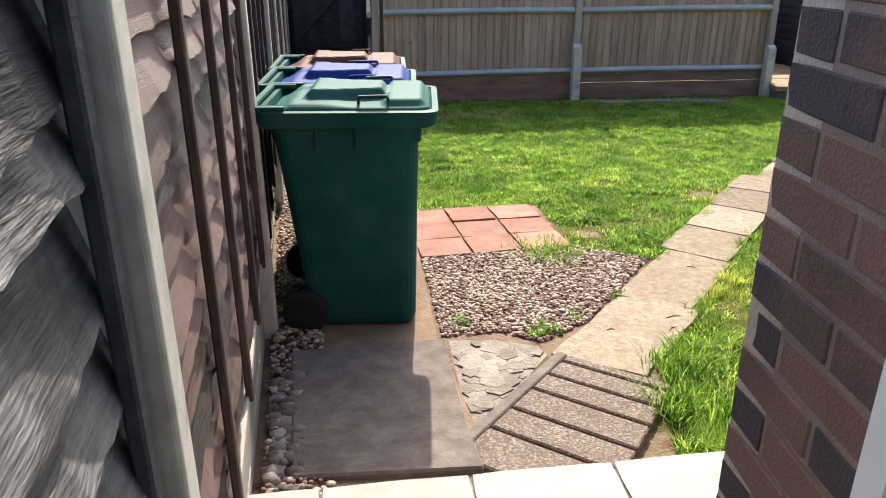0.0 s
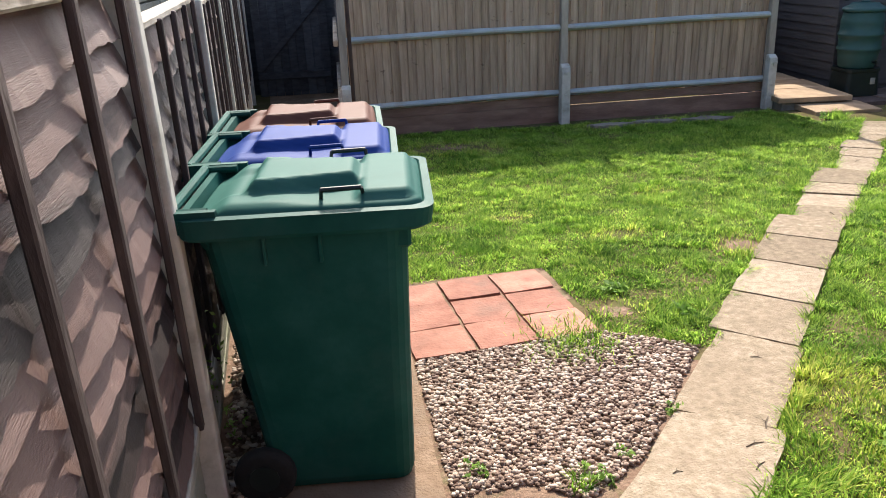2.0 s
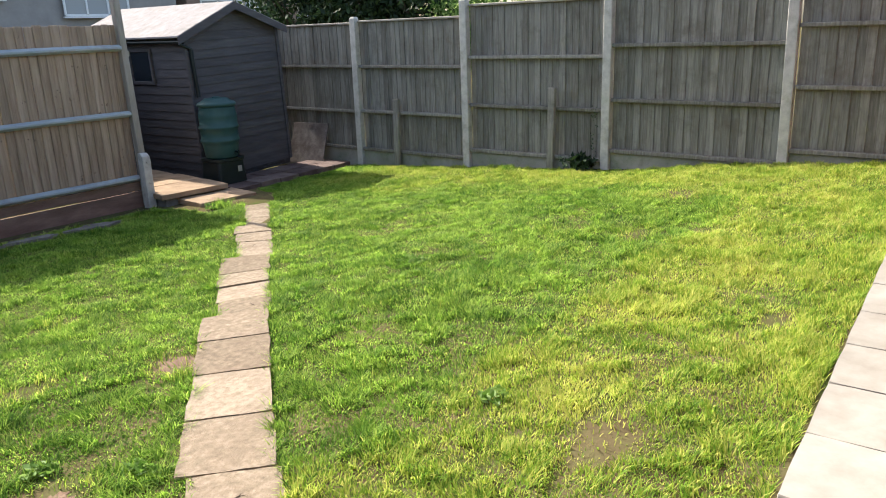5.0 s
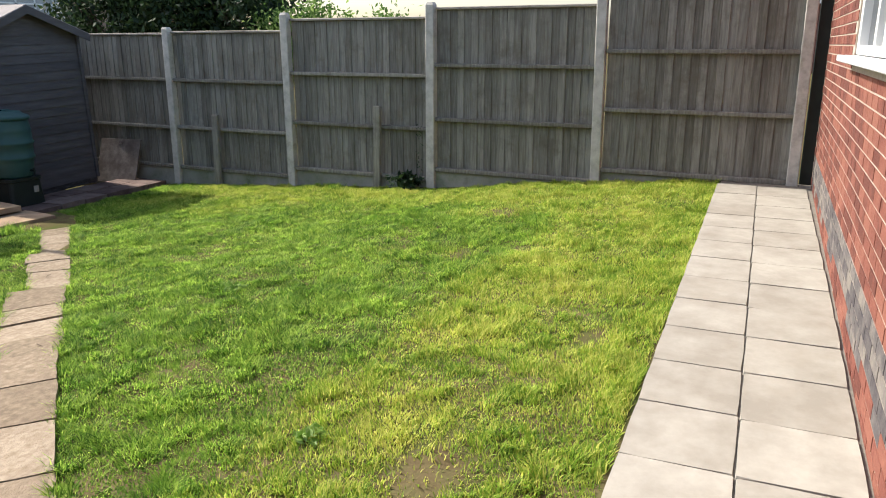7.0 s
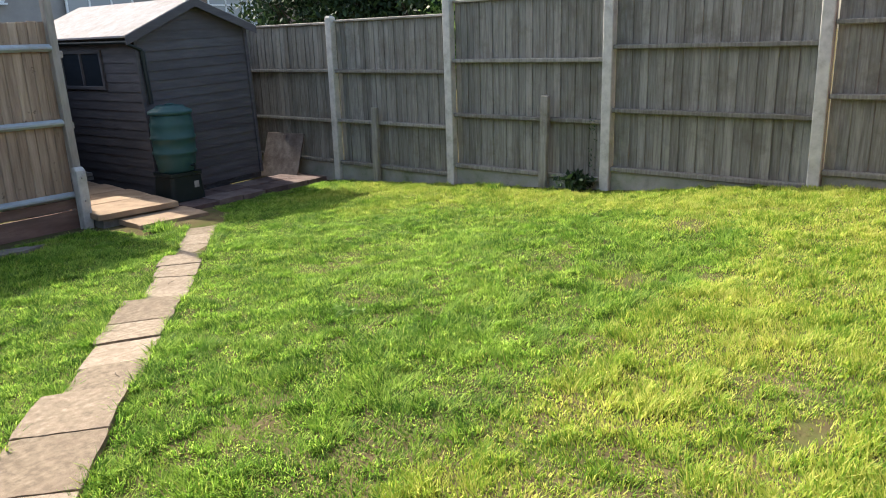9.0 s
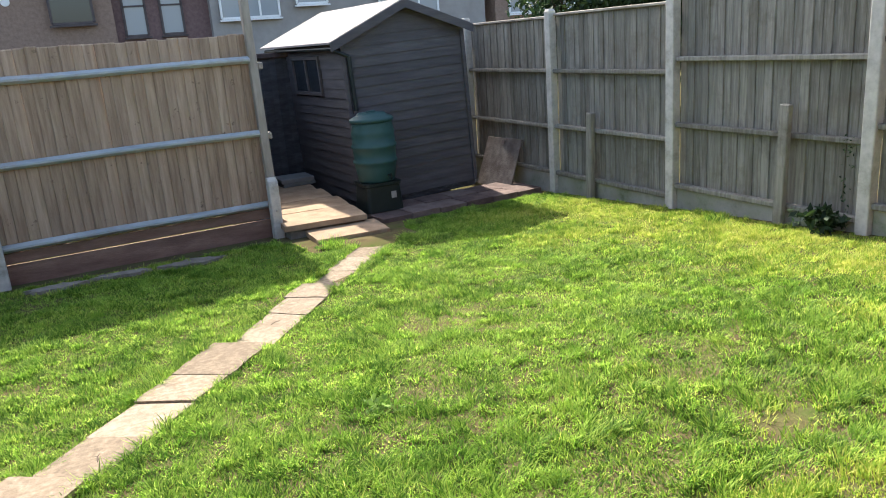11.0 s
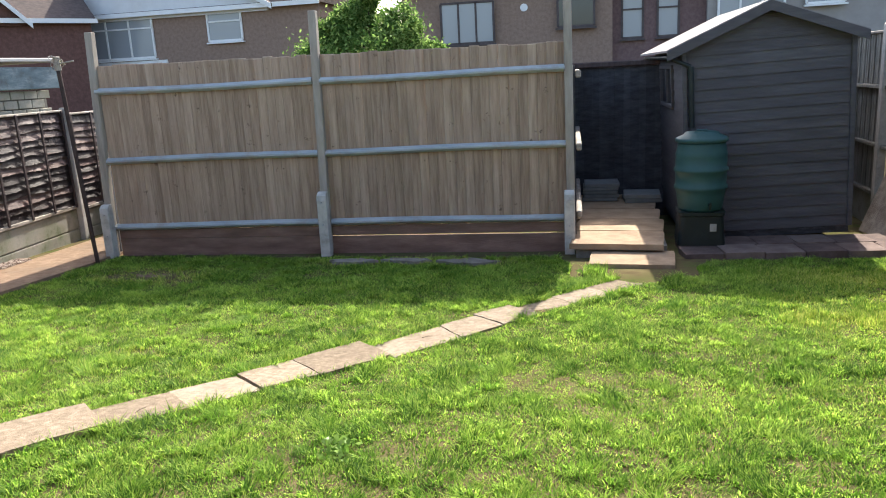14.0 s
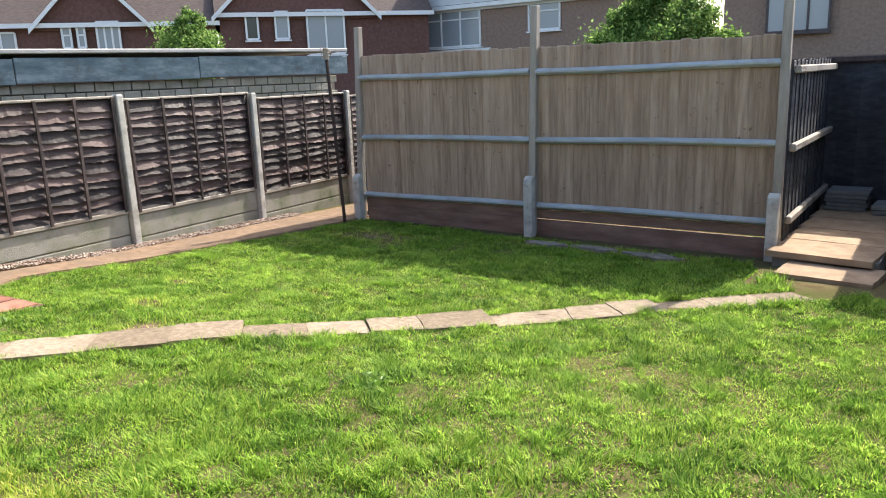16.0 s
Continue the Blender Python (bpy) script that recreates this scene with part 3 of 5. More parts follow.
# ---------------------------------------------------------------- front board fence with spurs
def front_fence():
    y = 0.0
    t = thing("board_fence", "brown featheredge board fence with three blue-grey rails and concrete spurs", "fence", pose(0.12, 9.955, 0, 0, 0, 2.87), kind="structure")
    me = box_mesh("board", (0.108, 0.022, 1.0), M["board"], 0.006, base=True)
    x = 0.05
    while x < 5.20:
        zb = -0.2 + random.uniform(-0.01, 0.01)
        top = 1.685 - 0.004 * x + random.uniform(-0.012, 0.006)
        part("board", me, None, t, m=pose(x + 0.05, y + 0.048 + random.uniform(-0.004, 0.004), zb, 0, random.uniform(-.25, .25), random.uniform(8, 12)) @ Matrix.Diagonal((1, 1, top - zb, 1)))
        x += 0.0985
    for z, dz in ((1.395, 0.0), (0.615, 0.015), (-0.16, 0.01)):
        for xa, xb in ((0.02, 2.57), (2.66, 5.26)):
            bm = bmesh.new()
            prof = [(0, -0.038), (0.035, -0.034), (0.035, 0.034), (0, 0.038), (-0.04, 0.010), (-0.04, -0.010)]
            rows = []
            ph = random.uniform(0, 6)
            for k in range(9):
                f = k / 8
                w = 0.006 * math.sin(ph + f * 5) + dz * (xa + (xb - xa) * f) / 5.3
                rows.append([bm.verts.new((xa + (xb - xa) * f, y + p, z + q + w)) for p, q in prof])
            for a, b in zip(rows, rows[1:]):
                for k in range(6):
                    bm.faces.new((a[k], b[k], b[(k + 1) % 6], a[(k + 1) % 6]))
            bm.faces.new(rows[0])
            bm.faces.new(rows[-1][::-1])
            bmesh.ops.recalc_face_normals(bm, faces=bm.faces)
            part("arris_rail", bm, M["rail"], t)
    for xa, xb in ((0.04, 2.61), (2.63, 5.28)):
        for zc, h in ((-0.257, 0.105), (-0.452, 0.28)):
            tilt = 0.17 if zc < -0.4 and xa > 2 else 0.0
            part("kick_board", one_box((0, 0, 0), (xb - xa, 0.03, h), None, 0.004), M["kick"], t, m=pose((xa + xb) / 2, y + 0.03, zc - 0.06 * tilt, 0, tilt, 0))
    for x, lean, top, st in ((0.0, 0.03, 2.05, 0.12), (2.62, 0.012, 2.12, 0.205), (5.30, -0.01, 2.15, 0.15)):
        bm = box(bmesh.new(), (0, 0, 0), (0.085, 0.085, top + 0.5), None, 0.006)
        part("timber_post", bm, M["post_wood"], t, m=pose(x, y, (top - 0.5) / 2, -1.6, lean * 40, 0))
        sp = loft([rrect(0.11, 0.11, 0.012, -0.7), rrect(0.11, 0.11, 0.012, st - 0.085), rrect(0.11, 0.10, 0.012, st - 0.035, 0, 0.005), rrect(0.10, 0.06, 0.012, st, 0, 0.025)])
        spur = part("concrete_spur", sp, M["post"], t, "grey concrete fence spur", m=pose(x - 0.01, y - 0.11, 0, 0, 0, 0))
        for z in (st - 0.11, st - 0.36):
            part("bolt", tube(bmesh.new(), (0, -0.052, z), (0, -0.072, z), 0.012, n=6), M["metal"], spur)


front_fence()


def boards_wall(name, label, p, q, z0, z1, mat, rails=(), rail_mat=None, side=1, step=0.1):
    """A plain close-boarded fence from p to q, its boards joined, with optional rails on one side."""
    p, q = Vector((*p, 0)), Vector((*q, 0))
    n = max(1, int((q - p).length / step))
    ang = math.degrees(math.atan2(q.y - p.y, q.x - p.x))
    t = thing(name, label, "fence", pose(p.x, p.y, 0, 0, 0, ang), kind="structure")
    L = (q - p).length
    me = box_mesh("board", (L / n + 0.02, 0.018, z1 - z0), mat, 0.003)
    for i in range(n):
        part("board", me, None, t, m=pose(L * (i + 0.5) / n, 0.006 * (i % 2), (z0 + z1) / 2 + random.uniform(-0.012, 0.012), 0, 0, 2.5))
    for z in rails:
        part("rail", one_box((L / 2, side * 0.045, z), (L, 0.06, 0.075), None, 0.012), rail_mat, t)
    return t


boards_wall("dark_back_fence", "nearly black board fence at the garden's end", (-2.2, 14.0), (5.2, 14.0), -0.8, 1.36, M["black_wood"], (1.40,), M["batten"], -1)
boards_wall("dark_back_fence", "nearly black board fence behind the stacked slabs", (5.30, 12.78), (6.62, 12.78), -0.8, 1.38, M["black_wood"], (1.41,), M["batten"], -1)
boards_wall("dark_back_fence", "nearly black board fence behind the shed", (6.64, 14.0), (8.9, 14.0), -0.8, 1.36, M["black_wood"], (1.40,), M["batten"], -1)
boards_wall("side_return_fence", "dark board fence return with pale rails", (5.46, 10.30), (5.36, 12.74), -0.6, 1.42, M["black_wood"], (1.33, 0.58, -0.14), M["cap_wood"], -1)
boards_wall("passage_return_fence", "dark board fence return beside the passage", (0.08, 10.06), (-0.02, 13.9), -0.6, 1.55, M["black_wood"], (1.33, 0.58, -0.14), M["cap_wood"], 1)


def passage_gate():
    t = thing("garden_gate", "tall black boarded gate closing the side passage", "gate", pose(-1.30, 13.2, -0.52, 0, 0, -1))
    me = box_mesh("board", (0.122, 0.02, 1.82), M["black_wood"], 0.003, base=True)
    for i in range(9):
        part("board", me, None, t, m=pose(0.065 + 0.127 * i, 0.003 * (i % 2), 0.03, 0, 0, 1.5))
    for z in (0.35, 1.62):
        part("ledge", one_box((0.57, -0.035, z), (1.12, 0.035, 0.11), None, 0.006), M["black_wood"], t)
    part("brace", one_box((0, 0, 0), (1.55, 0.03, 0.09), None, 0.005), M["black_wood"], t, m=pose(0.57, -0.034, 0.98, 0, -46, 0))
    # pale strip added for the sunlit top edge; the gate itself is all black
    part("capping", one_box((0.57, -0.01, 1.862), (1.16, 0.06, 0.022), None, 0.004), M["cap_wood"], t, "gate's top edge with sunlight put into a pale strip")


passage_gate()
tagged(part("timber_plank", one_box((0, 0, 0.02), (0.86, 0.14, 0.04), None, 0.006, 0.004), M["cap_wood"], m=pose(-0.66, 12.13, float(gz(-0.66, 12.13)) + 0.03, 0, 0, 4)), "weathered plank lying on the ground before the gate", "plank")


# ---------------------------------------------------------------- silvered fence on the far side
def right_fence():
    t = thing("panel_fence", "silvered close-board panel fence with concrete posts, stepping up to the house", "fence", kind="structure")
    me = box_mesh("board", (0.016, 0.094, 1.0), M["grey_board"], 0.003, base=True)
    X = 8.95
    posts = [(14.0, 1.72), (11.95, 1.72), (9.84, 1.71), (7.77, 1.87), (5.67, 1.95), (3.62, 2.13), (1.62, 2.16)]
    bays = [(1.62, 0.99, 0.31, -0.28), (1.62, 0.99, 0.31, -0.28), (1.64, 0.985, 0.32, -0.28), (1.78, 1.11, 0.475, -0.16), (1.88, 1.235, 0.60, -0.03), (2.07, 1.405, 0.79, 0.11)]
    for y, top in posts:
        part("concrete_post", loft([rrect(0.1, 0.11, 0.012, -0.7), rrect(0.1, 0.11, 0.012, top - 0.03), rrect(0.07, 0.08, 0.012, top)]), M["post"], t, "tall grey concrete fence post", m=pose(X - 0.02, y, 0, random.uniform(-.6, .6), random.uniform(-.4, .4), 0))
    for (ya, _), (yb, _), (top, up, lo, bot) in zip(posts, posts[1:], bays):
        y1, y0 = ya - 0.055, yb + 0.055
        n = 22
        for i in range(n):
            y = y0 + (y1 - y0) * (i + 0.5) / n
            part("board", me, None, t, m=pose(X + 0.03 + 0.004 * (i % 2), y, bot, 0, 0, random.uniform(-7, -3)) @ Matrix.Diagonal((1, 1, top - bot - 0.01 + random.uniform(-0.006, 0.002), 1)))
        ym, L = (y0 + y1) / 2, y1 - y0
        for z, w, mat in ((up, 0.045, M["grey_board"]), (lo, 0.045, M["grey_board"]), (bot + 0.02, 0.05, M["grey_board"])):
            part("rail", one_box((X - 0.015, ym, z), (0.07, L, w), None, 0.008), mat, t)
        part("capping", one_box((X + 0.02, ym, top), (0.075, L, 0.03), None, 0.006), M["cap_wood"], t)
        gm = min(float(gz(8.9, y0)), float(gz(8.9, y1))) - 0.15
        part("gravel_board", one_box((X + 0.01, ym, (bot + gm) / 2 - 0.005), (0.05, L, bot - gm), None, 0.006), M["gravel_board"], t)


right_fence()
for y, z, w in ((6.40, 0.74, 0.095), (9.02, 0.53, 0.10)):
    g = float(gz(8.83, y))
    tagged(part("fence_stake", one_box((0, 0, 0), (0.06, w, z - g + 0.1), None, 0.008), M["grey_board"], m=pose(8.86, y, (z + g) / 2 - 0.05, 1.5, 0, 0)), "dark weathered timber stake standing against the fence", "stake")


# ---------------------------------------------------------------- old waney-edge fence
def old_fence():
    t = thing("waney_fence", "old dark waney-edge panel fence with concrete posts and gravel boards", "fence", kind="structure")
    posts = [(-2.8, 1.7), (-1.0, 1.7), (0.92, 1.62), (3.1, 1.46), (5.05, 1.35), (7.0, 1.32), (9.03, 1.26), (11.07, 1.22), (13.1, 1.18), (15.1, 1.15)]
    tops = [1.65, 1.62, 1.46, 1.34, 1.29, 1.255, 1.18, 1.13, 1.1]
    rng = random.Random(11)
    for y, top in posts:
        part("concrete_post", loft([rrect(0.085, 0.10, 0.012, -0.8), rrect(0.085, 0.10, 0.012, top - 0.02), rrect(0.065, 0.08, 0.012, top)]), M["post"], t, "slim weathered concrete fence post", m=pose(fence_x(y), y, 0, rng.uniform(-.5, .5), rng.uniform(-.5, .5), 96.45))
    for (ya, _), (yb, _), top in zip(posts, posts[1:], tops):
        dark = yb < 2
        o = Vector((fence_x(ya), ya, 0))
        e = Vector((fence_x(yb), yb, 0))
        L = (e - o).length
        base = pose(o.x, o.y, 0, 0, 0, 96.45) @ pose(0, 0.045, 0)
        bot = top - (1.5 if dark else 1.27)
        x0, x1 = 0.055, L - 0.055
        n = 12 if dark else 13
        for i in range(n):
            z0 = bot + 0.02 + (top - bot - 0.06) * i / n
            h = (top - bot) / n * 1.32
            seg = 48
            bm = bmesh.new()
            ph, amp, ph2 = rng.uniform(0, 6), rng.uniform(0.008, 0.02) * (1.6 if dark else 1), rng.uniform(0, 6)
            rows = []
            lip = rng.uniform(0.0, 0.014) if dark else rng.uniform(-0.004, 0.006)
            for k in range(seg + 1):
                f = k / seg
                w = amp * math.sin(ph + f * rng.uniform(8, 9)) + rng.uniform(-0.006, 0.006)
                bow = (0.008 * math.sin(ph2 + f * 7) if dark else 0.008 - 0.020 * abs(math.sin(4 * math.pi * f)) * (0.6 + 0.4 * math.sin(ph2 + f * 9))) + rng.uniform(-0.002, 0.002)
                x = x0 + (x1 - x0) * f
                zt, zb = z0 + h, z0 + w
                rows.append([bm.verts.new((x, yy, zz)) for yy, zz in ((-0.05 - lip + bow, zb), (-0.004, zt), (0.004, zt), (-0.03 - lip + bow, zb))])
            for a, b in zip(rows, rows[1:]):
                for k in range(4):
                    bm.faces.new((a[k], b[k], b[(k + 1) % 4], a[(k + 1) % 4]))
            bm.faces.new(rows[0][::-1])
            bm.faces.new(rows[-1])
            bmesh.ops.recalc_face_normals(bm, faces=bm.faces)
            part("waney_board", bm, M["dark_wood"] if dark else M["old_wood"], t, m=base)
        for f in ((0.02, 0.98) if dark else (0.02, 0.27, 0.5, 0.735, 0.98)):
            part("batten", one_box((x0 + (x1 - x0) * f, -0.062, (top + bot) / 2), (0.036, 0.022, top - bot), None, 0.004), M["black_wood"] if dark else M["batten"], t, m=base)
        part("capping", one_box((L / 2, -0.02, top), (L - 0.11, 0.075, 0.028), None, 0.006), M["cap_wood"], t, m=base)
        part("bottom_rail", one_box((L / 2, -0.035, bot), (L - 0.11, 0.05, 0.045), None, 0.006), M["cap_wood"], t, m=base)
        gm = min(float(gz(fence_x(ya), ya)), float(gz(fence_x(yb), yb))) - 0.1
        hb = (bot - 0.025 - gm) / 2
        for k in range(2):
            zc = gm + hb * (k + 0.5)
            part("gravel_board", one_box((L / 2, -0.012, zc), (L - 0.11, 0.05, hb - 0.008), None, 0.01), M["gravel_board"], t, m=base)


old_fence()


# ---------------------------------------------------------------- neighbour's garage
def garage():
    t = thing("garage", "neighbour's low block garage with blue-grey fascia and flat roof", "garage")
    me = box_mesh("block", (0.10, 0.222, 0.104), M["block"], 0.006)
    part("wall", one_box((-3.05, 7.55, 0.45), (3.2, 7.1, 2.0)), M["joint"], t)
    for r in range(9):
        for i in range(29):
            y = 4.3 + 0.234 * i + (0.117 if r % 2 else 0)
            if y < 11.0:
                part("block", me, None, t, m=pose(-1.42 + random.uniform(-0.006, 0.006), y, 0.60 + 0.115 * r, 0, 0, 0))
    for i, (ya, yb) in enumerate(((3.9, 6.2), (6.21, 8.5), (8.51, 11.25))):
        part("fascia", one_box((-1.30, (ya + yb) / 2, 1.585), (0.03, yb - ya, 0.27), pose(0, 0, 0.012 * i), 0.006), M["fascia"], t)
    part("roof", one_box((-3.0, 7.5, 1.755), (3.5, 7.5, 0.05), pose(0, 0, 0, 0.4, 0, 0), 0.01), M["flat_roof"], t)


garage()


# ---------------------------------------------------------------- shed
def shed():
    W, D, E, A, zf = 1.66, 2.5, 2.06, 2.395, 0.05
    t = thing("garden_shed", "black-brown timber garden shed with pale felt roof", "shed", pose(6.66, 10.75, -0.5, 0, -2.2, 3.0))
    part("floor_bearer", one_box((W / 2, D / 2, 0.02), (W, D, 0.09)), M["dark_wood"], t)
    h = 0.118
    n = int((A - zf) / h) + 1
    body = bmesh.new()
    prof = [(0.02, zf), (W - 0.02, zf), (W - 0.02, E - 0.01), (W / 2, A - 0.02), (0.02, E - 0.01)]
    a = [body.verts.new((x, 0.02, z)) for x, z in prof]
    b = [body.verts.new((x, D - 0.02, z)) for x, z in prof]
    for i in range(5):
        body.faces.new((a[i], a[(i + 1) % 5], b[(i + 1) % 5], b[i]))
    body.faces.new(a[::-1])
    body.faces.new(b)
    bmesh.ops.recalc_face_normals(body, faces=body.faces)
    part("frame", body, M["shed"], t)
    for i in range(n):
        z0, z1 = zf + h * i, min(zf + h * (i + 1), A - 0.01)
        cut = lambda z: 0.0 if z <= E else (z - E) / (A - E) * W / 2
        c0, c1 = cut(z0), cut(z1)
        if W - 2 * c0 > 0.05:
            bm = bmesh.new()
            q = [(c0, -0.012, z0), (W - c0, -0.012, z0), (W - c1, 0.0, z1), (c1, 0.0, z1)]
            f = [bm.verts.new(p) for p in q]
            g = [bm.verts.new((p[0], 0.019, p[2])) for p in q]
            bm.faces.new(f)
            bm.faces.new(g[::-1])
            for k in range(4):
                bm.faces.new((f[k], g[k], g[(k + 1) % 4], f[(k + 1) % 4]))
            part("cladding_board", bm, M["shed"], t)
        if z1 <= E + 0.02:
            win = 1.38 < (z0 + z1) / 2 < 1.85
            for ya, yb in (((0, 0.74), (1.80, D)) if win else ((0, D),)):
                bm = bmesh.new()
                f = [bm.verts.new(p) for p in ((-0.012, ya, z0), (0, ya, z1), (0, yb, z1), (-0.012, yb, z0))]
                g = [bm.verts.new((0.019, v.co.y, v.co.z)) for v in f]
                bm.faces.new(f)
                bm.faces.new(g[::-1])
                for k in range(4):
                    bm.faces.new((f[k], g[k], g[(k + 1) % 4], f[(k + 1) % 4]))
                bmesh.ops.recalc_face_normals(bm, faces=bm.faces)
                part("cladding_board", bm, M["shed"], t)
    w = part("window", one_box((0.004, 1.27, 1.615), (0.02, 1.04, 0.44)), G_DARK, t, "small dark shed window")
    for c, s in (((-0.012, 0.77, 1.615), (0.05, 0.045, 0.5)), ((-0.012, 1.77, 1.615), (0.05, 0.045, 0.5)), ((-0.012, 1.27, 1.39), (0.05, 1.05, 0.045)), ((-0.012, 1.27, 1.845), (0.05, 1.05, 0.045)), ((-0.010, 1.27, 1.615), (0.04, 0.03, 0.42))):
        part("window_frame", one_box(c, s, None, 0.004), M["shed"], w)
    for x in (0.0, W):
        part("corner_trim", one_box((x, -0.012, (E + zf) / 2), (0.05, 0.05, E - zf), None, 0.005), M["shed"], t)
    for sgn, ov in ((-1, 0.19), (1, 0.10)):
        x0 = W / 2
        dx, dz = sgn * (W / 2 + ov), -(A - E) / (W / 2) * (W / 2 + ov)
        bm = bmesh.new()
        q = [(x0, -0.14, A + 0.02), (x0 + dx, -0.14, A + 0.02 + dz), (x0 + dx, D + 0.1, A + 0.02 + dz), (x0, D + 0.1, A + 0.02)]
        f = [bm.verts.new(p) for p in q]
        g = [bm.verts.new((p[0], p[1], p[2] + 0.022)) for p in q]
        bm.faces.new(f[::-1])
        bm.faces.new(g)
        for k in range(4):
            bm.faces.new((f[k], f[(k + 1) % 4], g[(k + 1) % 4], g[k]))
        bmesh.ops.recalc_face_normals(bm, faces=bm.faces)
        part("roof_felt", bm, M["felt"], t, "pale weathered felt roof slope")
        bm = bmesh.new()
        q = [(x0, -0.155, A + 0.03), (x0 + dx, -0.155, A + 0.03 + dz), (x0 + dx, -0.155, A - 0.07 + dz), (x0, -0.155, A - 0.07)]
        f = [bm.verts.new(p) for p in q]
        g = [bm.verts.new((p[0], p[1] + 0.014, p[2])) for p in q]
        bm.faces.new(f)
        bm.faces.new(g[::-1])
        for k in range(4):
            bm.faces.new((f[k], f[(k + 1) % 4], g[(k + 1) % 4], g[k]))
        bmesh.ops.recalc_face_normals(bm, faces=bm.faces)
        part("barge_board", bm, M["shed"], t)
    bm = bmesh.new()
    tube(bm, (-0.14, -0.10, E - 0.11), (-0.14, D, E - 0.09), 0.022, n=10)
    part("gutter", bm, M["black_plastic"], t)
    bm = bmesh.new()
    tube(bm, (-0.12, -0.03, E - 0.13), (0.06, -0.05, E - 0.22), 0.022)
    tube(bm, (0.06, -0.05, E - 0.22), (0.06, -0.05, E - 0.36), 0.03)
    tube(bm, (0.06, -0.05, E - 0.36), (0.06, -0.07, 1.20), 0.028)
    part("downpipe", bm, M["black_plastic"], t)


shed()


def water_butt(m):
    t = thing("water_butt", "dark green plastic water butt on a black stand", "water butt", m)
    stand = loft([rrect(0.44, 0.42, 0.05, 0.0), rrect(0.40, 0.38, 0.05, 0.30), rrect(0.43, 0.42, 0.06, 0.31), rrect(0.43, 0.42, 0.06, 0.345)])
    part("stand", stand, M["black_plastic"], t)
    prof = [(0.19, 0.345), (0.205, 0.37), (0.222, 0.5), (0.232, 0.56), (0.246, 0.575), (0.246, 0.60), (0.234, 0.615), (0.237, 0.74), (0.252, 0.755), (0.252, 0.78), (0.238, 0.795), (0.236, 0.90), (0.240, 0.93), (0.232, 0.955), (0.222, 1.02), (0.218, 1.06)]
    part("barrel", loft([ring(r, z) for r, z in prof]), M["butt"], t, smooth=True)
    lid = part("lid", loft([ring(r, z) for r, z in ((0.232, 1.05), (0.243, 1.055), (0.243, 1.085), (0.225, 1.10), (0.17, 1.125), (0.15, 1.15), (0.05, 1.158))]), M["butt"], t, smooth=True)
    part("knob", one_box((0, 0, 1.164), (0.1, 0.03, 0.02), None, 0.005), M["butt"], lid)
    bm = bmesh.new()
    tube(bm, (0.06, -0.22, 0.43), (0.06, -0.29, 0.43), 0.014)
    tube(bm, (0.06, -0.28, 0.46), (0.06, -0.28, 0.39), 0.011)
    part("tap", bm, M["black_plastic"], t)
    part("sticker", one_box((0.10, -0.212, 0.19), (0.06, 0.004, 0.08)), M["cap_wood"], t, "small pale label")
    return t


water_butt(pose(6.745, 10.40, -0.46) @ Matrix.Diagonal((1.08, 1.06, 1.0, 1)))


# ---------------------------------------------------------------- steps, stacked slabs, leaning board
steps = thing("slab_steps", "buff paving slabs laid as low steps beside the shed", "steps", kind="structure")
step_mesh = slab_mesh("step_slab", M["sandstone"], 6, 0.012, 0.06)
STEP_SLABS = [(6.03, 9.60, 0.80, 0.58, -0.435), (5.90, 10.12, 0.93, 0.64, -0.352), (5.93, 10.76, 0.95, 0.64, -0.349), (5.93, 11.40, 0.95, 0.64, -0.347), (5.92, 12.04, 0.95, 0.64, -0.345), (5.9, 12.62, 0.95, 0.5, -0.343)]
for x, y, w, d, z in STEP_SLABS:
    part("step_slab", step_mesh, None, steps, m=pose(x, y, z, random.uniform(-.1, .1), random.uniform(-.2, .2), -4 + random.uniform(-.6, .6)) @ Matrix.Diagonal((w, d - 0.012, 1.0, 1)))
tagged(part("step_bed", one_box((5.93, 11.32, -0.53), (0.90, 2.9, 0.29)), M["joint"]), "packed earth bed under the step slabs", "ground", kind="structure")
for i in range(5):
    tagged(part("stacked_slab", box_mesh("stacked_slab", (0.45, 0.45, 0.042), M["grey_slab"], 0.005), None, m=pose(5.72 + random.uniform(-.012, .012), 12.45, -0.318 + 0.047 * i, 0, 0, random.uniform(-3, 3))), "grey concrete slab lying in a neat stack", "paving slab", "stacked slabs")
for i in range(2):
    tagged(part("stacked_slab", box_mesh("stacked_slab", (0.46, 0.45, 0.05), M["grey_slab"], 0.005), None, m=pose(6.24, 12.3, -0.315 + 0.055 * i, 0, 0, 4 - 5 * i)), "grey concrete slab lying in a low stack", "paving slab", "stacked slabs")
shed_base = thing("shed_paving", "dull red paving before the shed", "paving", kind="structure")
pm = [slab_mesh("paving_slab", M["red_paving"], 4, 0.02, 0.08) for _ in range(3)]
for i in range(6):
    for j in range(3):
        x, y = 6.72 + 0.38 * i, 10.02 + 0.38 * j + 0.03 * i
        if y < 10.74:
            part("paving_slab", pm[(i + j) % 3], None, shed_base, m=pose(x, y, -0.462 + random.uniform(-.006, .006), random.uniform(-1, 1), 0, 6) @ Matrix.Diagonal((0.37, 0.37, 1, 1)))


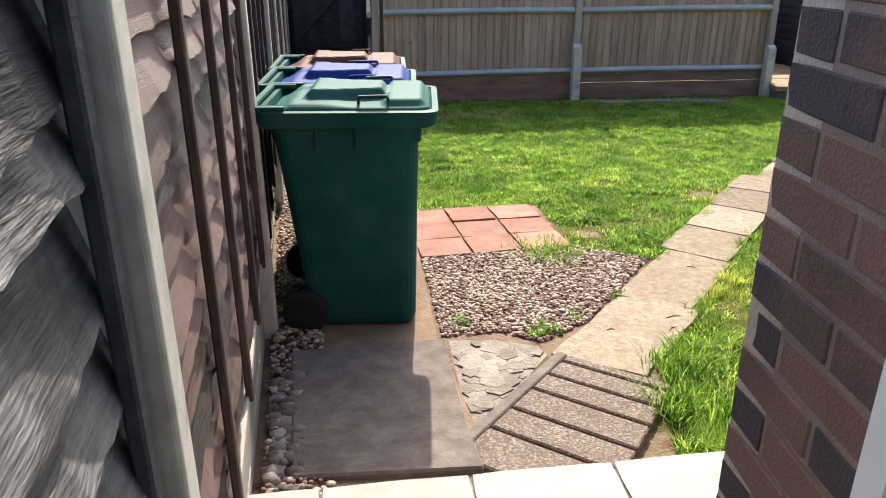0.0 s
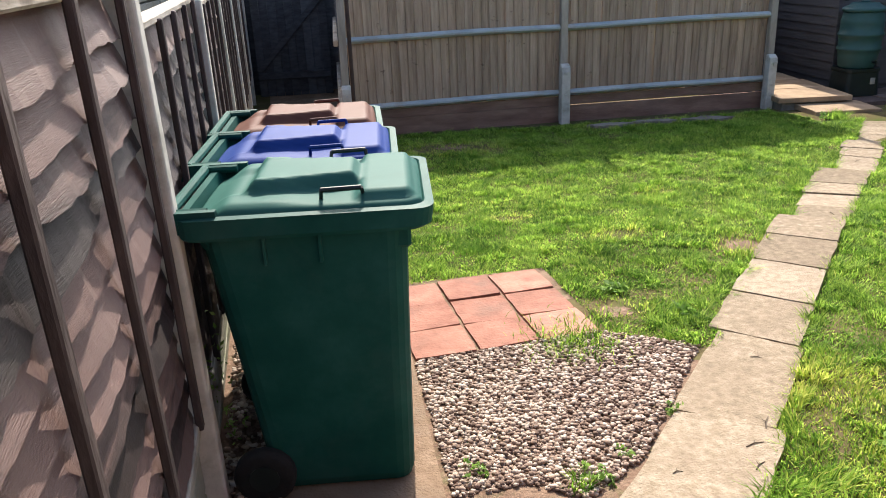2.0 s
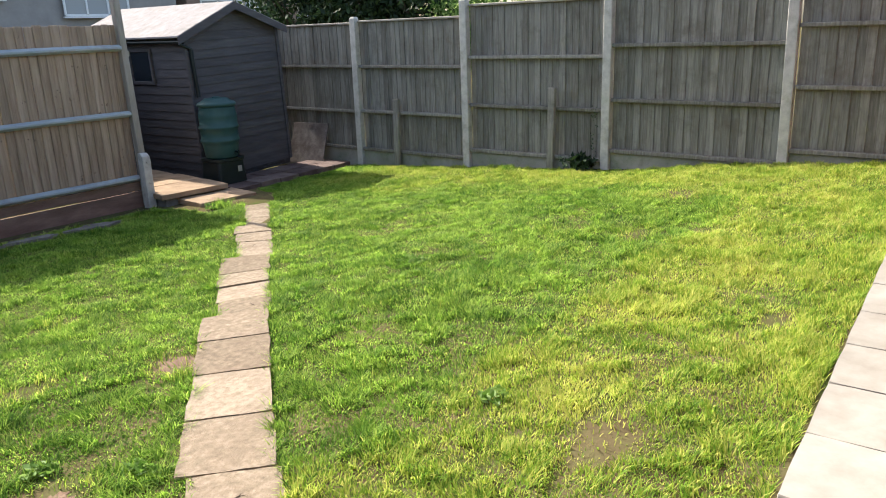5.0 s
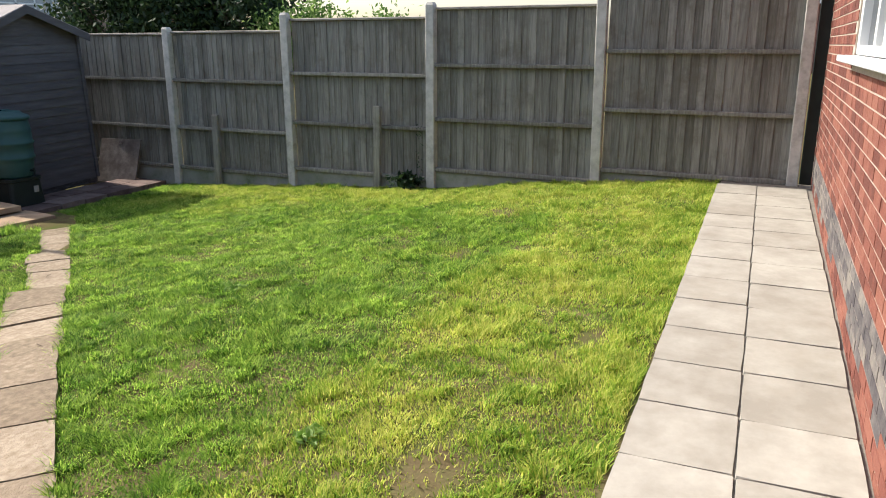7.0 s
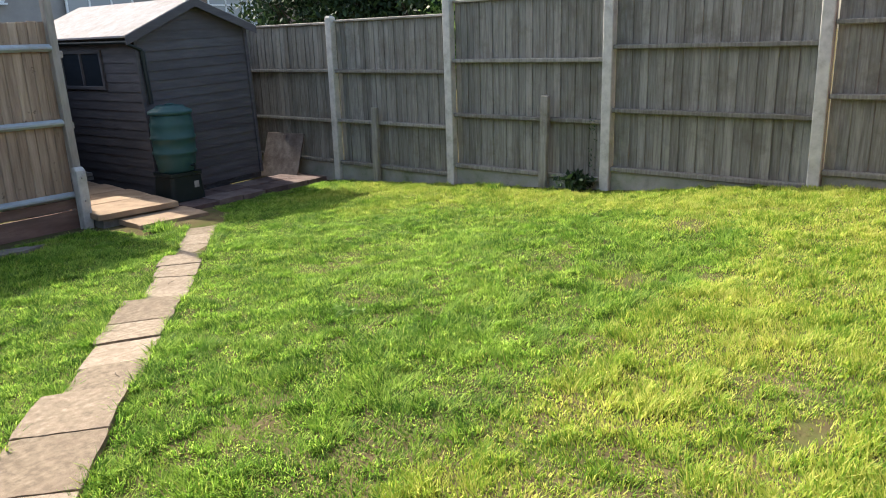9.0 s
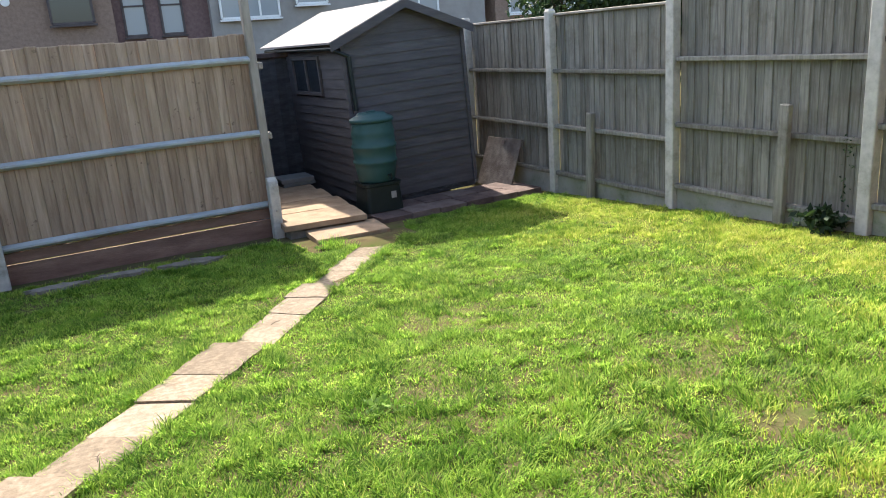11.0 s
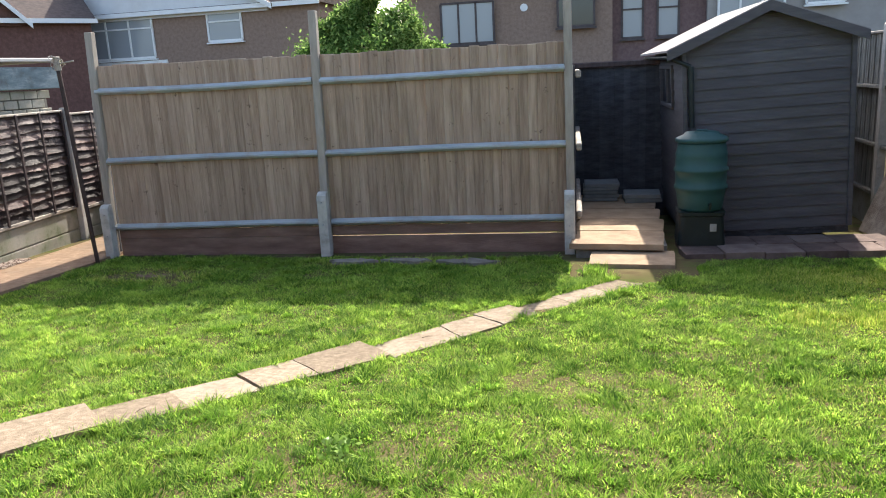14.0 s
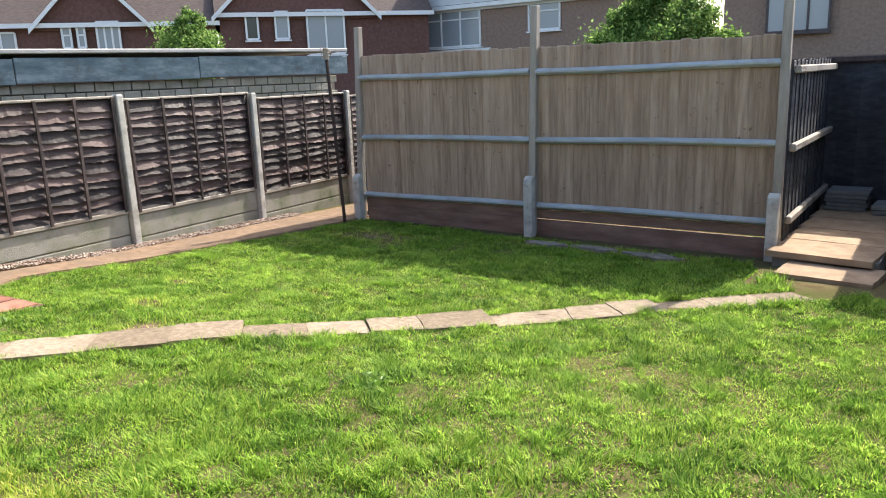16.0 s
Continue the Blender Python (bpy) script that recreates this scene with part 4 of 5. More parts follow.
def leaning_board():
    t = tagged(part("leaning_board", one_box((0, 0, 0.33), (0.022, 0.68, 0.66), None, 0.003, 0.004), M["chip"], m=pose(8.57, 10.77, -0.51, 0, 22, 11)), "weathered chipboard sheet leaning on the fence", "board")
    bm = bmesh.new()
    box(bm, (-0.016, 0.0, 0.60), (0.012, 0.06, 0.05))
    part("bracket", bm, M["batten"], t)


leaning_board()


def pole():
    g = float(gz(0.19, 9.47))
    t = thing("rusty_pole", "dark rusted pole with a knot of wire at its top", "pole", pose(0.19, 9.47, g - 0.02, 4.3, 0.6, 0))
    part("shaft", tube(bmesh.new(), (0, 0, 0), (0, 0, 2.24), 0.022), M["rust"], t)
    bm = bmesh.new()
    tube(bm, (0, 0, 2.16), (0, 0, 2.30), 0.034)
    tube(bm, (-0.02, 0, 2.22), (0.20, 0, 2.25), 0.008)
    part("bracket", bm, M["post_wood"], t)
    bm = bmesh.new()
    rng = random.Random(3)
    for k in range(3):
        last = None
        for i in range(15):
            a = 6.283 * i / 12 + k * 2
            p = (math.cos(a) * (0.06 + 0.01 * k), math.sin(a) * 0.05 + rng.uniform(-.01, .01), 2.22 + 0.02 * k + 0.05 * math.sin(a * 1.3 + k))
            if last:
                tube(bm, last, p, 0.004, n=5)
            last = p
    part("wire", bm, M["cap_wood"], t, "loose loops of pale wire")


pole()


# ---------------------------------------------------------------- wheelie bins
def wheelie_bin(m, lid_mat, colour, group="wheelie bins"):
    t = thing("wheelie_bin", f"dark green plastic wheelie bin with {colour} lid", "wheelie bin", m, group)
    rings = [rrect(0.46, 0.42, 0.05, 0.02, 0.05), rrect(0.48, 0.44, 0.06, 0.05, 0.05), rrect(0.53, 0.48, 0.06, 0.45, 0.035), rrect(0.60, 0.525, 0.06, 0.93, 0.015),
             rrect(0.605, 0.53, 0.06, 0.935, 0.015), rrect(0.70, 0.57, 0.05, 0.94, 0.02), rrect(0.725, 0.58, 0.05, 0.95, 0.025), rrect(0.735, 0.585, 0.05, 1.005, 0.028), rrect(0.685, 0.535, 0.05, 1.008, 0.028), rrect(0.60, 0.50, 0.05, 0.9, 0.01)]
    body = part("body", loft(rings, True, True), M["bin_green"], t, smooth=False)
    for x in (-0.10, 0.06):
        part("rib", one_box((x, 0, 0.90), (0.012, 0.545, 0.10), None, 0.003), M["bin_green"], body)
    part("corner_brace", one_box((0.30, 0, 0.905), (0.05, 0.50, 0.07), None, 0.01), M["bin_green"], body)
    # lid: one moulded sheet with a raised spine, a raised front block and low flanks
    ease = lambda f: (lambda g: g * g * (3 - 2 * g))(min(1.0, max(0.0, f)))

    def lid_z(x, y):
        back = ease((x + 0.31) / 0.12)
        spine = ease((x + 0.17) / 0.05) * ease((0.19 - x) / 0.035) * ease((0.165 - 0.16 * (x + 0.17) - abs(y)) / 0.03)
        block = ease((x - 0.165) / 0.03) * ease((0.352 - x) / 0.03) * ease((0.235 - abs(y)) / 0.03)
        flank = ease((abs(y) - 0.10) / 0.05) * ease((0.25 - abs(y)) / 0.03) * ease((x + 0.27) / 0.08) * ease((0.10 - x) / 0.2)
        rim = ease((0.262 - abs(y)) / 0.012) * ease((0.37 - x) / 0.012)
        return 0.975 + 0.04 * back * rim + 0.046 * spine + 0.026 * block + 0.012 * flank + 0.008 * (1 - (y / 0.26) ** 2)

    bm = bmesh.new()
    nx, ny = 58, 44
    grid = []
    for i in range(nx + 1):
        x = -0.30 + 0.672 * i / nx
        end = max(0.0, (x - 0.30) / 0.072, (-0.22 - x) / 0.08 * 0.9)
        hy = 0.265 - 0.05 * end ** 2.2
        grid.append([bm.verts.new((x, -hy + 2 * hy * j / ny, lid_z(x, (-hy + 2 * hy * j / ny) * 0.265 / hy))) for j in range(ny + 1)])
    for p, q in zip(grid, grid[1:]):
        for j in range(ny):
            bm.faces.new((p[j], q[j], q[j + 1], p[j + 1]))
    edge = [e for e in bm.edges if e.is_boundary]
    low = bmesh.ops.extrude_edge_only(bm, edges=edge)["geom"]
    for v in low:
        if isinstance(v, bmesh.types.BMVert):
            v.co.z = 0.955
    bmesh.ops.recalc_face_normals(bm, faces=bm.faces)
    lid = part("lid", bm, lid_mat, t, f"{colour} plastic lid", smooth=True)
    for sy in (-1, 1):
        bm = bmesh.new()
        y = sy * 0.222
        tube(bm, (0.07, y - sy * 0.03, 1.02), (0.075, y, 1.054), 0.006, n=6)
        tube(bm, (0.075, y, 1.054), (0.19, y, 1.056), 0.0075, n=6)
        tube(bm, (0.19, y, 1.056), (0.195, y - sy * 0.02, 1.02), 0.006, n=6)
        part("grip", bm, M["black_plastic"] if colour == "green" else lid_mat, lid)
    bm = bmesh.new()
    tube(bm, (-0.36, -0.25, 1.012), (-0.36, 0.25, 1.012), 0.017)
    for y in (-0.235, 0.235):
        tube(bm, (-0.25, y, 1.012), (-0.36, y, 1.012), 0.014, n=8)
    part("handle_bar", bm, M["bin_green"], t)
    for sy in (-1, 1):
        ear = prism([(-0.41, -0.005), (-0.24, -0.03), (-0.24, 0.05), (-0.39, 0.05)], -0.012, 0.012)
        part("hinge_ear", ear, M["bin_green"], t, m=pose(0.02, sy * 0.262, 0.975, 90, 0, 0))
    bm = bmesh.new()
    tube(bm, (-0.20, -0.25, 0.10), (-0.20, 0.25, 0.10), 0.012)
    part("axle", bm, M["metal"], t)
    for sy in (-1, 1):
        w = part("wheel", loft([ring(r, z, 20) for r, z in ((0.05, -0.022), (0.085, -0.024), (0.1, -0.016), (0.1, 0.016), (0.085, 0.024), (0.05, 0.022))]), M["rubber"], t, "black rubber wheel", m=pose(-0.20, sy * 0.245, 0.10, 90, 0, 0), smooth=True)
        part("hub", loft([ring(0.05, -0.025, 12), ring(0.05, 0.025, 12)]), M["black_plastic"], w)
    return t


for x, y, yaw, mat, colour in ((0.10, 3.33, -2.5, M["lid_green"], "green"), (0.03, 3.97, -1.5, M["lid_blue"], "blue"), (-0.01, 4.60, 0.0, M["lid_brown"], "brown")):
    wheelie_bin(pose(x, y, float(gz(x, y)) + 0.03, 0.3, 0, yaw), mat, colour)


# ---------------------------------------------------------------- our house
CX, CY = 0.842, 1.10
WANG = math.degrees(math.atan(0.044))
WLEN = 8.2
house = thing("brick_house", "red brick house with white windows beside the patio", "house", kind="structure")
north = part("wall_north", mesh_of("wall_north", bmesh.new()), None, house)


def wall_piece(bm, x0, x1, z0, z1):
    box(bm, ((x0 + x1) / 2, -0.125, (z0 + z1) / 2), (x1 - x0, 0.22, z1 - z0))


WIN = (2.95, 5.5, 1.41, 2.5)
bm = bmesh.new()
wall_piece(bm, 0.012, WIN[0], -0.4, 2.8)
wall_piece(bm, WIN[1], WLEN, -0.4, 2.8)
wall_piece(bm, WIN[0], WIN[1], -0.4, WIN[2])
wall_piece(bm, WIN[0], WIN[1], WIN[3], 2.8)
bm.to_mesh(north.data)
bm.free()
north.data.materials.append(M["mortar"])
north.matrix_basis = pose(CX, CY, 0, 0, 0, WANG)
bm = one_box((0.125, -1.6, 1.2), (0.22, 3.0, 3.2))
west = part("wall_west", bm, M["brown_mortar"], house, m=pose(CX, CY - 0.01, 0))
bm = bmesh.new()
box(bm, (4.6, -3.4, 2.86), (8.6, 7.4, 0.1))
part("roof_soffit", bm, M["far_dark"], house, m=pose(CX, CY, 0, 0, 0, WANG))
bm = bmesh.new()
box(bm, (8.1, -3.4, 1.2), (0.22, 6.5, 3.2))
box(bm, (4.1, -6.6, 1.2), (8.2, 0.22, 3.2))
part("wall_back", bm, M["brick_far"], house, m=pose(CX, CY, 0, 0, 0, WANG))
# window with sill
wt = thing("window_1", "white plastic casement window over a white sill", "window", pose(CX, CY, 0, 0, 0, WANG), kind="structure")
xm, zm = (WIN[0] + WIN[1]) / 2, (WIN[2] + WIN[3]) / 2
part("pane", one_box((xm, -0.09, zm), (WIN[1] - WIN[0] - 0.1, 0.02, WIN[3] - WIN[2] - 0.1)), G_DARK, wt)
for c, s in (((WIN[0] + 0.03, -0.06, zm), (0.06, 0.07, WIN[3] - WIN[2])), ((WIN[1] - 0.03, -0.06, zm), (0.06, 0.07, WIN[3] - WIN[2])), ((xm, -0.06, WIN[2] + 0.03), (WIN[1] - WIN[0] - 0.12, 0.07, 0.06)), ((xm, -0.06, WIN[3] - 0.03), (WIN[1] - WIN[0] - 0.12, 0.07, 0.06)), ((xm, -0.06, zm), (0.07, 0.06, WIN[3] - WIN[2] - 0.12)), ((xm + 0.42, -0.055, zm), (0.04, 0.05, WIN[3] - WIN[2] - 0.12))):
    part("window_frame", one_box(c, s, None, 0.006), M["upvc"], wt)
part("window_sill", one_box((xm, 0.0, WIN[2] - 0.02), (WIN[1] - WIN[0] + 0.12, 0.16, 0.04), None, 0.006), M["upvc"], wt)
# side door
door = thing("door_1", "dark side door in a white plastic frame", "door", pose(CX, 0, 0), kind="structure")
part("door_frame", one_box((-0.02, 0.66, 1.0), (0.07, 0.06, 2.1), None, 0.008), M["upvc"], door)
part("door_frame", one_box((-0.02, -0.22, 1.0), (0.07, 0.06, 2.1), None, 0.008), M["upvc"], door)
part("door_leaf", one_box((0.0, 0.22, 1.0), (0.05, 0.80, 2.05), None, 0.006), M["butt"], door)
# black gate post between fence and house
tagged(part("black_gate", one_box((9.06, 1.30, 0.95), (0.05, 0.52, 2.3), None, 0.006), M["black_plastic"]), "black painted timber gate between fence and house", "gate")


# ---------------------------------------------------------------- houses behind
def far_window(parent, x0, x1, z0, z1, frame_mat, pane_mat, bars=1, transom=0.0, y=0.0):
    w = part("window", one_box(((x0 + x1) / 2, y - 0.02, (z0 + z1) / 2), (x1 - x0, 0.06, z1 - z0)), pane_mat, parent)
    f = 0.09
    segs = [((x0, z0 - f / 2), (x1, z0 + f / 2)), ((x0, z1 - f / 2), (x1, z1 + f / 2)), ((x0 - f / 2, z0), (x0 + f / 2, z1)), ((x1 - f / 2, z0), (x1 + f / 2, z1))]
    for i in range(1, bars + 1):
        x = x0 + (x1 - x0) * i / (bars + 1)
        segs.append(((x - 0.04, z0), (x + 0.04, z1)))
    if transom:
        z = z0 + (z1 - z0) * transom
        segs.append(((x0, z - 0.035), (x1, z + 0.035)))
    for (a, b), (c, d) in segs:
        part("frame", one_box(((a + c) / 2, y - 0.06, (b + d) / 2), (c - a, 0.07, d - b)), frame_mat, w)
    part("sill", one_box(((x0 + x1) / 2, y - 0.09, z0 - 0.09), (x1 - x0 + 0.2, 0.16, 0.07)), frame_mat, w)


def far_house(label, m, x0, x1, eave, depth, wall, roof, ridge, gables=(), windows=(), verge=None):
    """A house whose front lies at local y = 0: walls, a pitched roof along x, front gables and windows."""
    t = thing("house", label, "house", m)
    part("wall", one_box(((x0 + x1) / 2, depth / 2, (eave - 1) / 2), (x1 - x0, depth, eave + 1)), wall, t)
    bm = bmesh.new()
    a = [bm.verts.new(p) for p in ((x0 - .2, -.35, eave - .1), (x1 + .2, -.35, eave - .1), (x1 + .2, depth / 2, ridge), (x0 - .2, depth / 2, ridge), (x0 - .2, depth + .35, eave - .1), (x1 + .2, depth + .35, eave - .1))]
    for f in ((0, 1, 2, 3), (3, 2, 5, 4), (0, 3, 4), (1, 5, 2), (0, 4, 5, 1)):
        bm.faces.new([a[i] for i in f])
    part("roof", bm, roof, t)
    part("fascia", one_box(((x0 + x1) / 2, -0.36, eave - 0.08), (x1 - x0 + .4, 0.05, 0.2)), verge or M["upvc"], t)
    for g0, g1, apex, gm in gables:
        gmid = (g0 + g1) / 2
        bm = bmesh.new()
        q = [(g0, eave - .3), (g1, eave - .3), (g1, eave), (gmid, apex), (g0, eave)]
        f = [bm.verts.new((x, -0.15, z)) for x, z in q]
        g = [bm.verts.new((x, depth / 2, z)) for x, z in q]
        bm.faces.new(f)
        for k in range(5):
            bm.faces.new((f[k], g[k], g[(k + 1) % 5], f[(k + 1) % 5]))
        bmesh.ops.recalc_face_normals(bm, faces=bm.faces)
        part("gable", bm, gm, t)
        for xe in (g0 - .35, g1 + .35):
            ze = eave - (apex - eave) * 0.35 / ((g1 - g0) / 2)
            bm = bmesh.new()
            q = [(xe, -.45, ze), (gmid, -.45, apex), (gmid, depth / 2, apex), (xe, depth / 2, ze)]
            f = [bm.verts.new((x, y, z + 0.05)) for x, y, z in q]
            g = [bm.verts.new((x, y, z + 0.17)) for x, y, z in q]
            bm.faces.new(f)
            bm.faces.new(g)
            for k in range(4):
                bm.faces.new((f[k], g[k], g[(k + 1) % 4], f[(k + 1) % 4]))
            bmesh.ops.recalc_face_normals(bm, faces=bm.faces)
            part("roof_slope", bm, roof, t)
            bm = bmesh.new()
            q = [(xe, ze - .08), (gmid, apex - .08), (gmid, apex + .16), (xe, ze + .16)]
            f = [bm.verts.new((x, -.50, z)) for x, z in q]
            g = [bm.verts.new((x, -.46, z)) for x, z in q]
            bm.faces.new(f)
            bm.faces.new(g)
            for k in range(4):
                bm.faces.new((f[k], g[k], g[(k + 1) % 4], f[(k + 1) % 4]))
            bmesh.ops.recalc_face_normals(bm, faces=bm.faces)
            part("barge_board", bm, verge or M["upvc"], t)
    for w in windows:
        far_window(t, *w)
    return t


UP, DK = M["upvc"], M["far_dark"]
far_house("brown brick house with dark framed windows and a dark tiled gable", pose(0, 36, 0), -3.0, 6.1, 5.0, 8, M["far_brown"], M["far_dark"], 8.5, ((-3.0, 6.0, 8.2, M["far_dark"]),),
          ((-1.2, 1.1, 2.6, 4.3, DK, G_PALE, 2, 0, -.16), (3.84, 5.35, 3.05, 4.25, DK, G_DARK, 0, 0, -.16)), DK)
brown_house = scene.objects["house"]
part("vent", tube(bmesh.new(), (2.4, -0.05, 3.95), (2.4, 0.02, 3.95), 0.16, n=16), UP, brown_house, "small round white wall vent")
far_house("low plum brick link between two houses with a dark framed window", pose(0, 36.4, 0), 5.9, 10.1, 4.6, 6, M["far_plum"], M["far_dark"], 4.85, (), ((6.5, 7.35, 2.45, 4.1, DK, G_PALE, 0, 0.7), (7.95, 8.8, 2.45, 4.1, DK, G_PALE, 0, 0.7)), DK)
far_house("grey-brown house with white windows and a white bargeboard gable", pose(0, 36, 0), 9.9, 23.2, 4.75, 8, M["far_grey"], M["roof_tile"], 8.2, ((12.6, 22.6, 8.4, M["far_brown"]),),
          ((10.3, 12.8, 2.9, 4.35, UP, G_PALE, 2, 0.72, -.1), (13.6, 15.0, 3.35, 4.5, UP, G_PALE, 0, 0.6, -.16), (17.5, 20.5, 2.65, 4.4, UP, G_PALE, 2, 0.7, -.16)))
far_house("brown brick house with white windows beyond the shed", pose(0, 36, 0), 23.8, 38, 4.3, 8, M["far_brown"], M["roof_tile"], 7.6, (), ((24.6, 28.6, 2.4, 3.75, UP, G_PALE, 3, 0.7), (31, 33, 2.5, 3.8, UP, G_PALE, 1, 0.7)))
# bay panes: bright reflection put into the pale glass colour
far_house("brown brick house with a white clad bay and white windows", pose(0, 36, 0), -22.0, -6.9, 4.9, 8, M["far_brown"], M["roof_tile"], 8.4, ((-22.0, -9.3, 8.6, M["render_white"]),),
          ((-21.5, -15.3, 2.85, 4.85, UP, G_PALE, 4, 0.68), (-12.4, -10.7, 3.4, 4.85, UP, G_PALE, 0, 0.6)))
tagged(part("white_cladding", one_box((-18.2, 35.93, 2.15), (7.0, 0.08, 1.1)), M["upvc"]), "white plastic cladding below a bay window", "cladding")
rowm = pose(-29, 18.6, 0, 0, 0, math.degrees(math.atan2(0.8, 0.6)))
far_house("dark red brick semi with white bargeboards and tiled roof", rowm, -1.0, 9.0, 4.25, 8, M["far_red"], M["roof_tile"], 7.5, ((1.4, 5.9, 6.6, M["far_red"]),),
          ((2.35, 2.7, 3.2, 4.1, UP, G_PALE, 0, 0.6, -.16), (2.98, 3.28, 3.2, 4.1, UP, G_PALE, 0, 0.6, -.16), (3.8, 4.75, 2.98, 4.3, UP, G_PALE, 2, 0, -.16), (-0.2, 0.4, 2.7, 3.9, UP, G_PALE, 0)))
far_house("dark red brick gabled house with white windows", rowm, 9.2, 19.5, 4.6, 8, M["far_red"], M["roof_tile"], 7.6, ((9.2, 16.6, 8.2, M["far_red"]),),
          ((10.4, 10.95, 3.4, 4.6, UP, G_DARK, 0, 0, -.16), (11.78, 12.4, 3.4, 4.65, UP, G_PALE, 0, 0, -.16), (13.3, 15.1, 2.65, 4.7, UP, G_PALE, 1, 0, -.16)))
far_house("tiled roof and red brick house at the row's end", rowm, -14, -1.3, 4.15, 8, M["far_red"], M["roof_tile"], 7.2, (), ((-4, -2.6, 2.7, 3.9, UP, G_PALE, 1),))
far_house("red brick house with a white gable far beyond the fence", pose(40, 6.5, 0, 0, 0, -90), -4.0, 8.0, 3.4, 8, M["far_red"], M["roof_tile"], 4.2, ((-1.2, 2.6, 4.9, M["far_red"]),), ((0.3, 1.1, 2.4, 3.3, UP, G_PALE, 1, 0, -.16),))


# ---------------------------------------------------------------- trees and bushes
def crown_mesh(name, mat, centre, radii, clusters, per, leaf, seed, hollow=0.55):
    rng = np.random.default_rng(seed)
    d = rng.normal(size=(clusters, 3))
    d /= np.linalg.norm(d, axis=1)[:, None]
    c = d * (hollow + (1 - hollow) * rng.random((clusters, 1)) ** 0.6) * np.array(radii) * rng.uniform(0.75, 1.12, (clusters, 1)) + np.array(centre)
    n = clusters * per
    p = np.repeat(c, per, 0) + rng.normal(size=(n, 3)) * np.array(radii) * rng.uniform(0.08, 0.2, (n, 1))
    u = rng.normal(size=(n, 3))
    u /= np.linalg.norm(u, axis=1)[:, None]
    w = np.cross(u, rng.normal(size=(n, 3)))
    w /= np.linalg.norm(w, axis=1)[:, None]
    L = leaf * rng.uniform(0.6, 1.4, (n, 1))
    V = np.stack([p - u * L, p + w * L * 0.45, p + u * L, p - w * L * 0.45], 1).reshape(-1, 3)
    F = np.arange(n * 4)
    return raw_mesh(name, V, F, 4, mat)


def tree(name, label, x, y, zc, radii, mat, seed, clusters=90, per=70, leaf=0.07, base=None, lobes=()):
    g = float(gz(x, y)) if base is None else base
    t = thing(name, label, "tree" if name == "tree" else "bush", pose(x, y, g))
    bm = bmesh.new()
    h = zc - g
    tube(bm, (0, 0, -0.1), (0.05, 0.02, h * 0.75), 0.10, 0.05, 8)
    rng = random.Random(seed)
    for i in range(7):
        a = rng.random() * 6.28
        z = h * rng.uniform(0.35, 0.75)
        tube(bm, (0.02, 0, z), (radii[0] * 0.7 * math.cos(a), radii[1] * 0.7 * math.sin(a), h + radii[2] * rng.uniform(-0.3, 0.5)), 0.04, 0.012, 6)
    part("trunk", bm, M["bark"], t)
    part("crown", crown_mesh("crown", mat, (0, 0, h), radii, clusters, per, leaf, seed), None, t)
    for i, (dx, dy, dz, k) in enumerate(lobes):
        tube_bm = tube(bmesh.new(), (0.03, 0, h * 0.6), (dx, dy, h + dz), 0.03, 0.01, 6)
        part("limb", tube_bm, M["bark"], t)
        part("crown", crown_mesh("crown", mat, (dx, dy, h + dz), (radii[0] * k, radii[1] * k, radii[2] * k * 1.1), int(clusters * 0.35), per, leaf, seed + 50 + i, 0.3), None, t)
    return t


tree("bush", "bright green leafy bush beyond the board fence", -0.2, 21.3, 1.75, (1.5, 1.4, 1.25), M["leaf"], 21, 150, 110, 0.05, None, ((-1.15, 0.1, 0.15, 0.5), (-0.15, 0.2, 1.15, 0.42), (0.95, -0.2, 0.7, 0.48), (1.5, 0.1, -0.1, 0.42), (-0.7, 0, 0.85, 0.35), (0.15, 0.1, 1.7, 0.22)))
tree("bush", "small bright green bush behind the garage", -11.0, 15.3, 2.2, (0.95, 0.9, 0.8), M["leaf"], 22, 100, 100, 0.045, None, ((0.15, 0, 0.75, 0.45), (-0.7, 0, 0.1, 0.5), (0.75, 0.1, -0.1, 0.45)))
tree("tree", "dark conifer rising behind the fence", 16.5, 19.3, 2.6, (1.6, 1.7, 2.6), M["dark_leaf"], 23, 140, 80, 0.09)
tree("tree", "dark conifer rising behind the fence", 16.3, 16.9, 2.6, (1.5, 1.7, 2.5), M["dark_leaf"], 24, 140, 80, 0.09)
tree("tree", "dark conifer rising behind the fence", 16.2, 14.6, 2.2, (1.4, 1.5, 2.1), M["dark_leaf"], 25, 130, 80, 0.085)
tree("bush", "light green shrub behind the fence", 15.6, 12.2, 1.4, (1.0, 1.4, 1.0), M["leaf"], 26, 80, 70, 0.06)
tree("bush", "light green shrub behind the fence", 15.8, 10.2, 1.2, (1.0, 1.4, 1.0), M["leaf"], 27, 80, 70, 0.06)


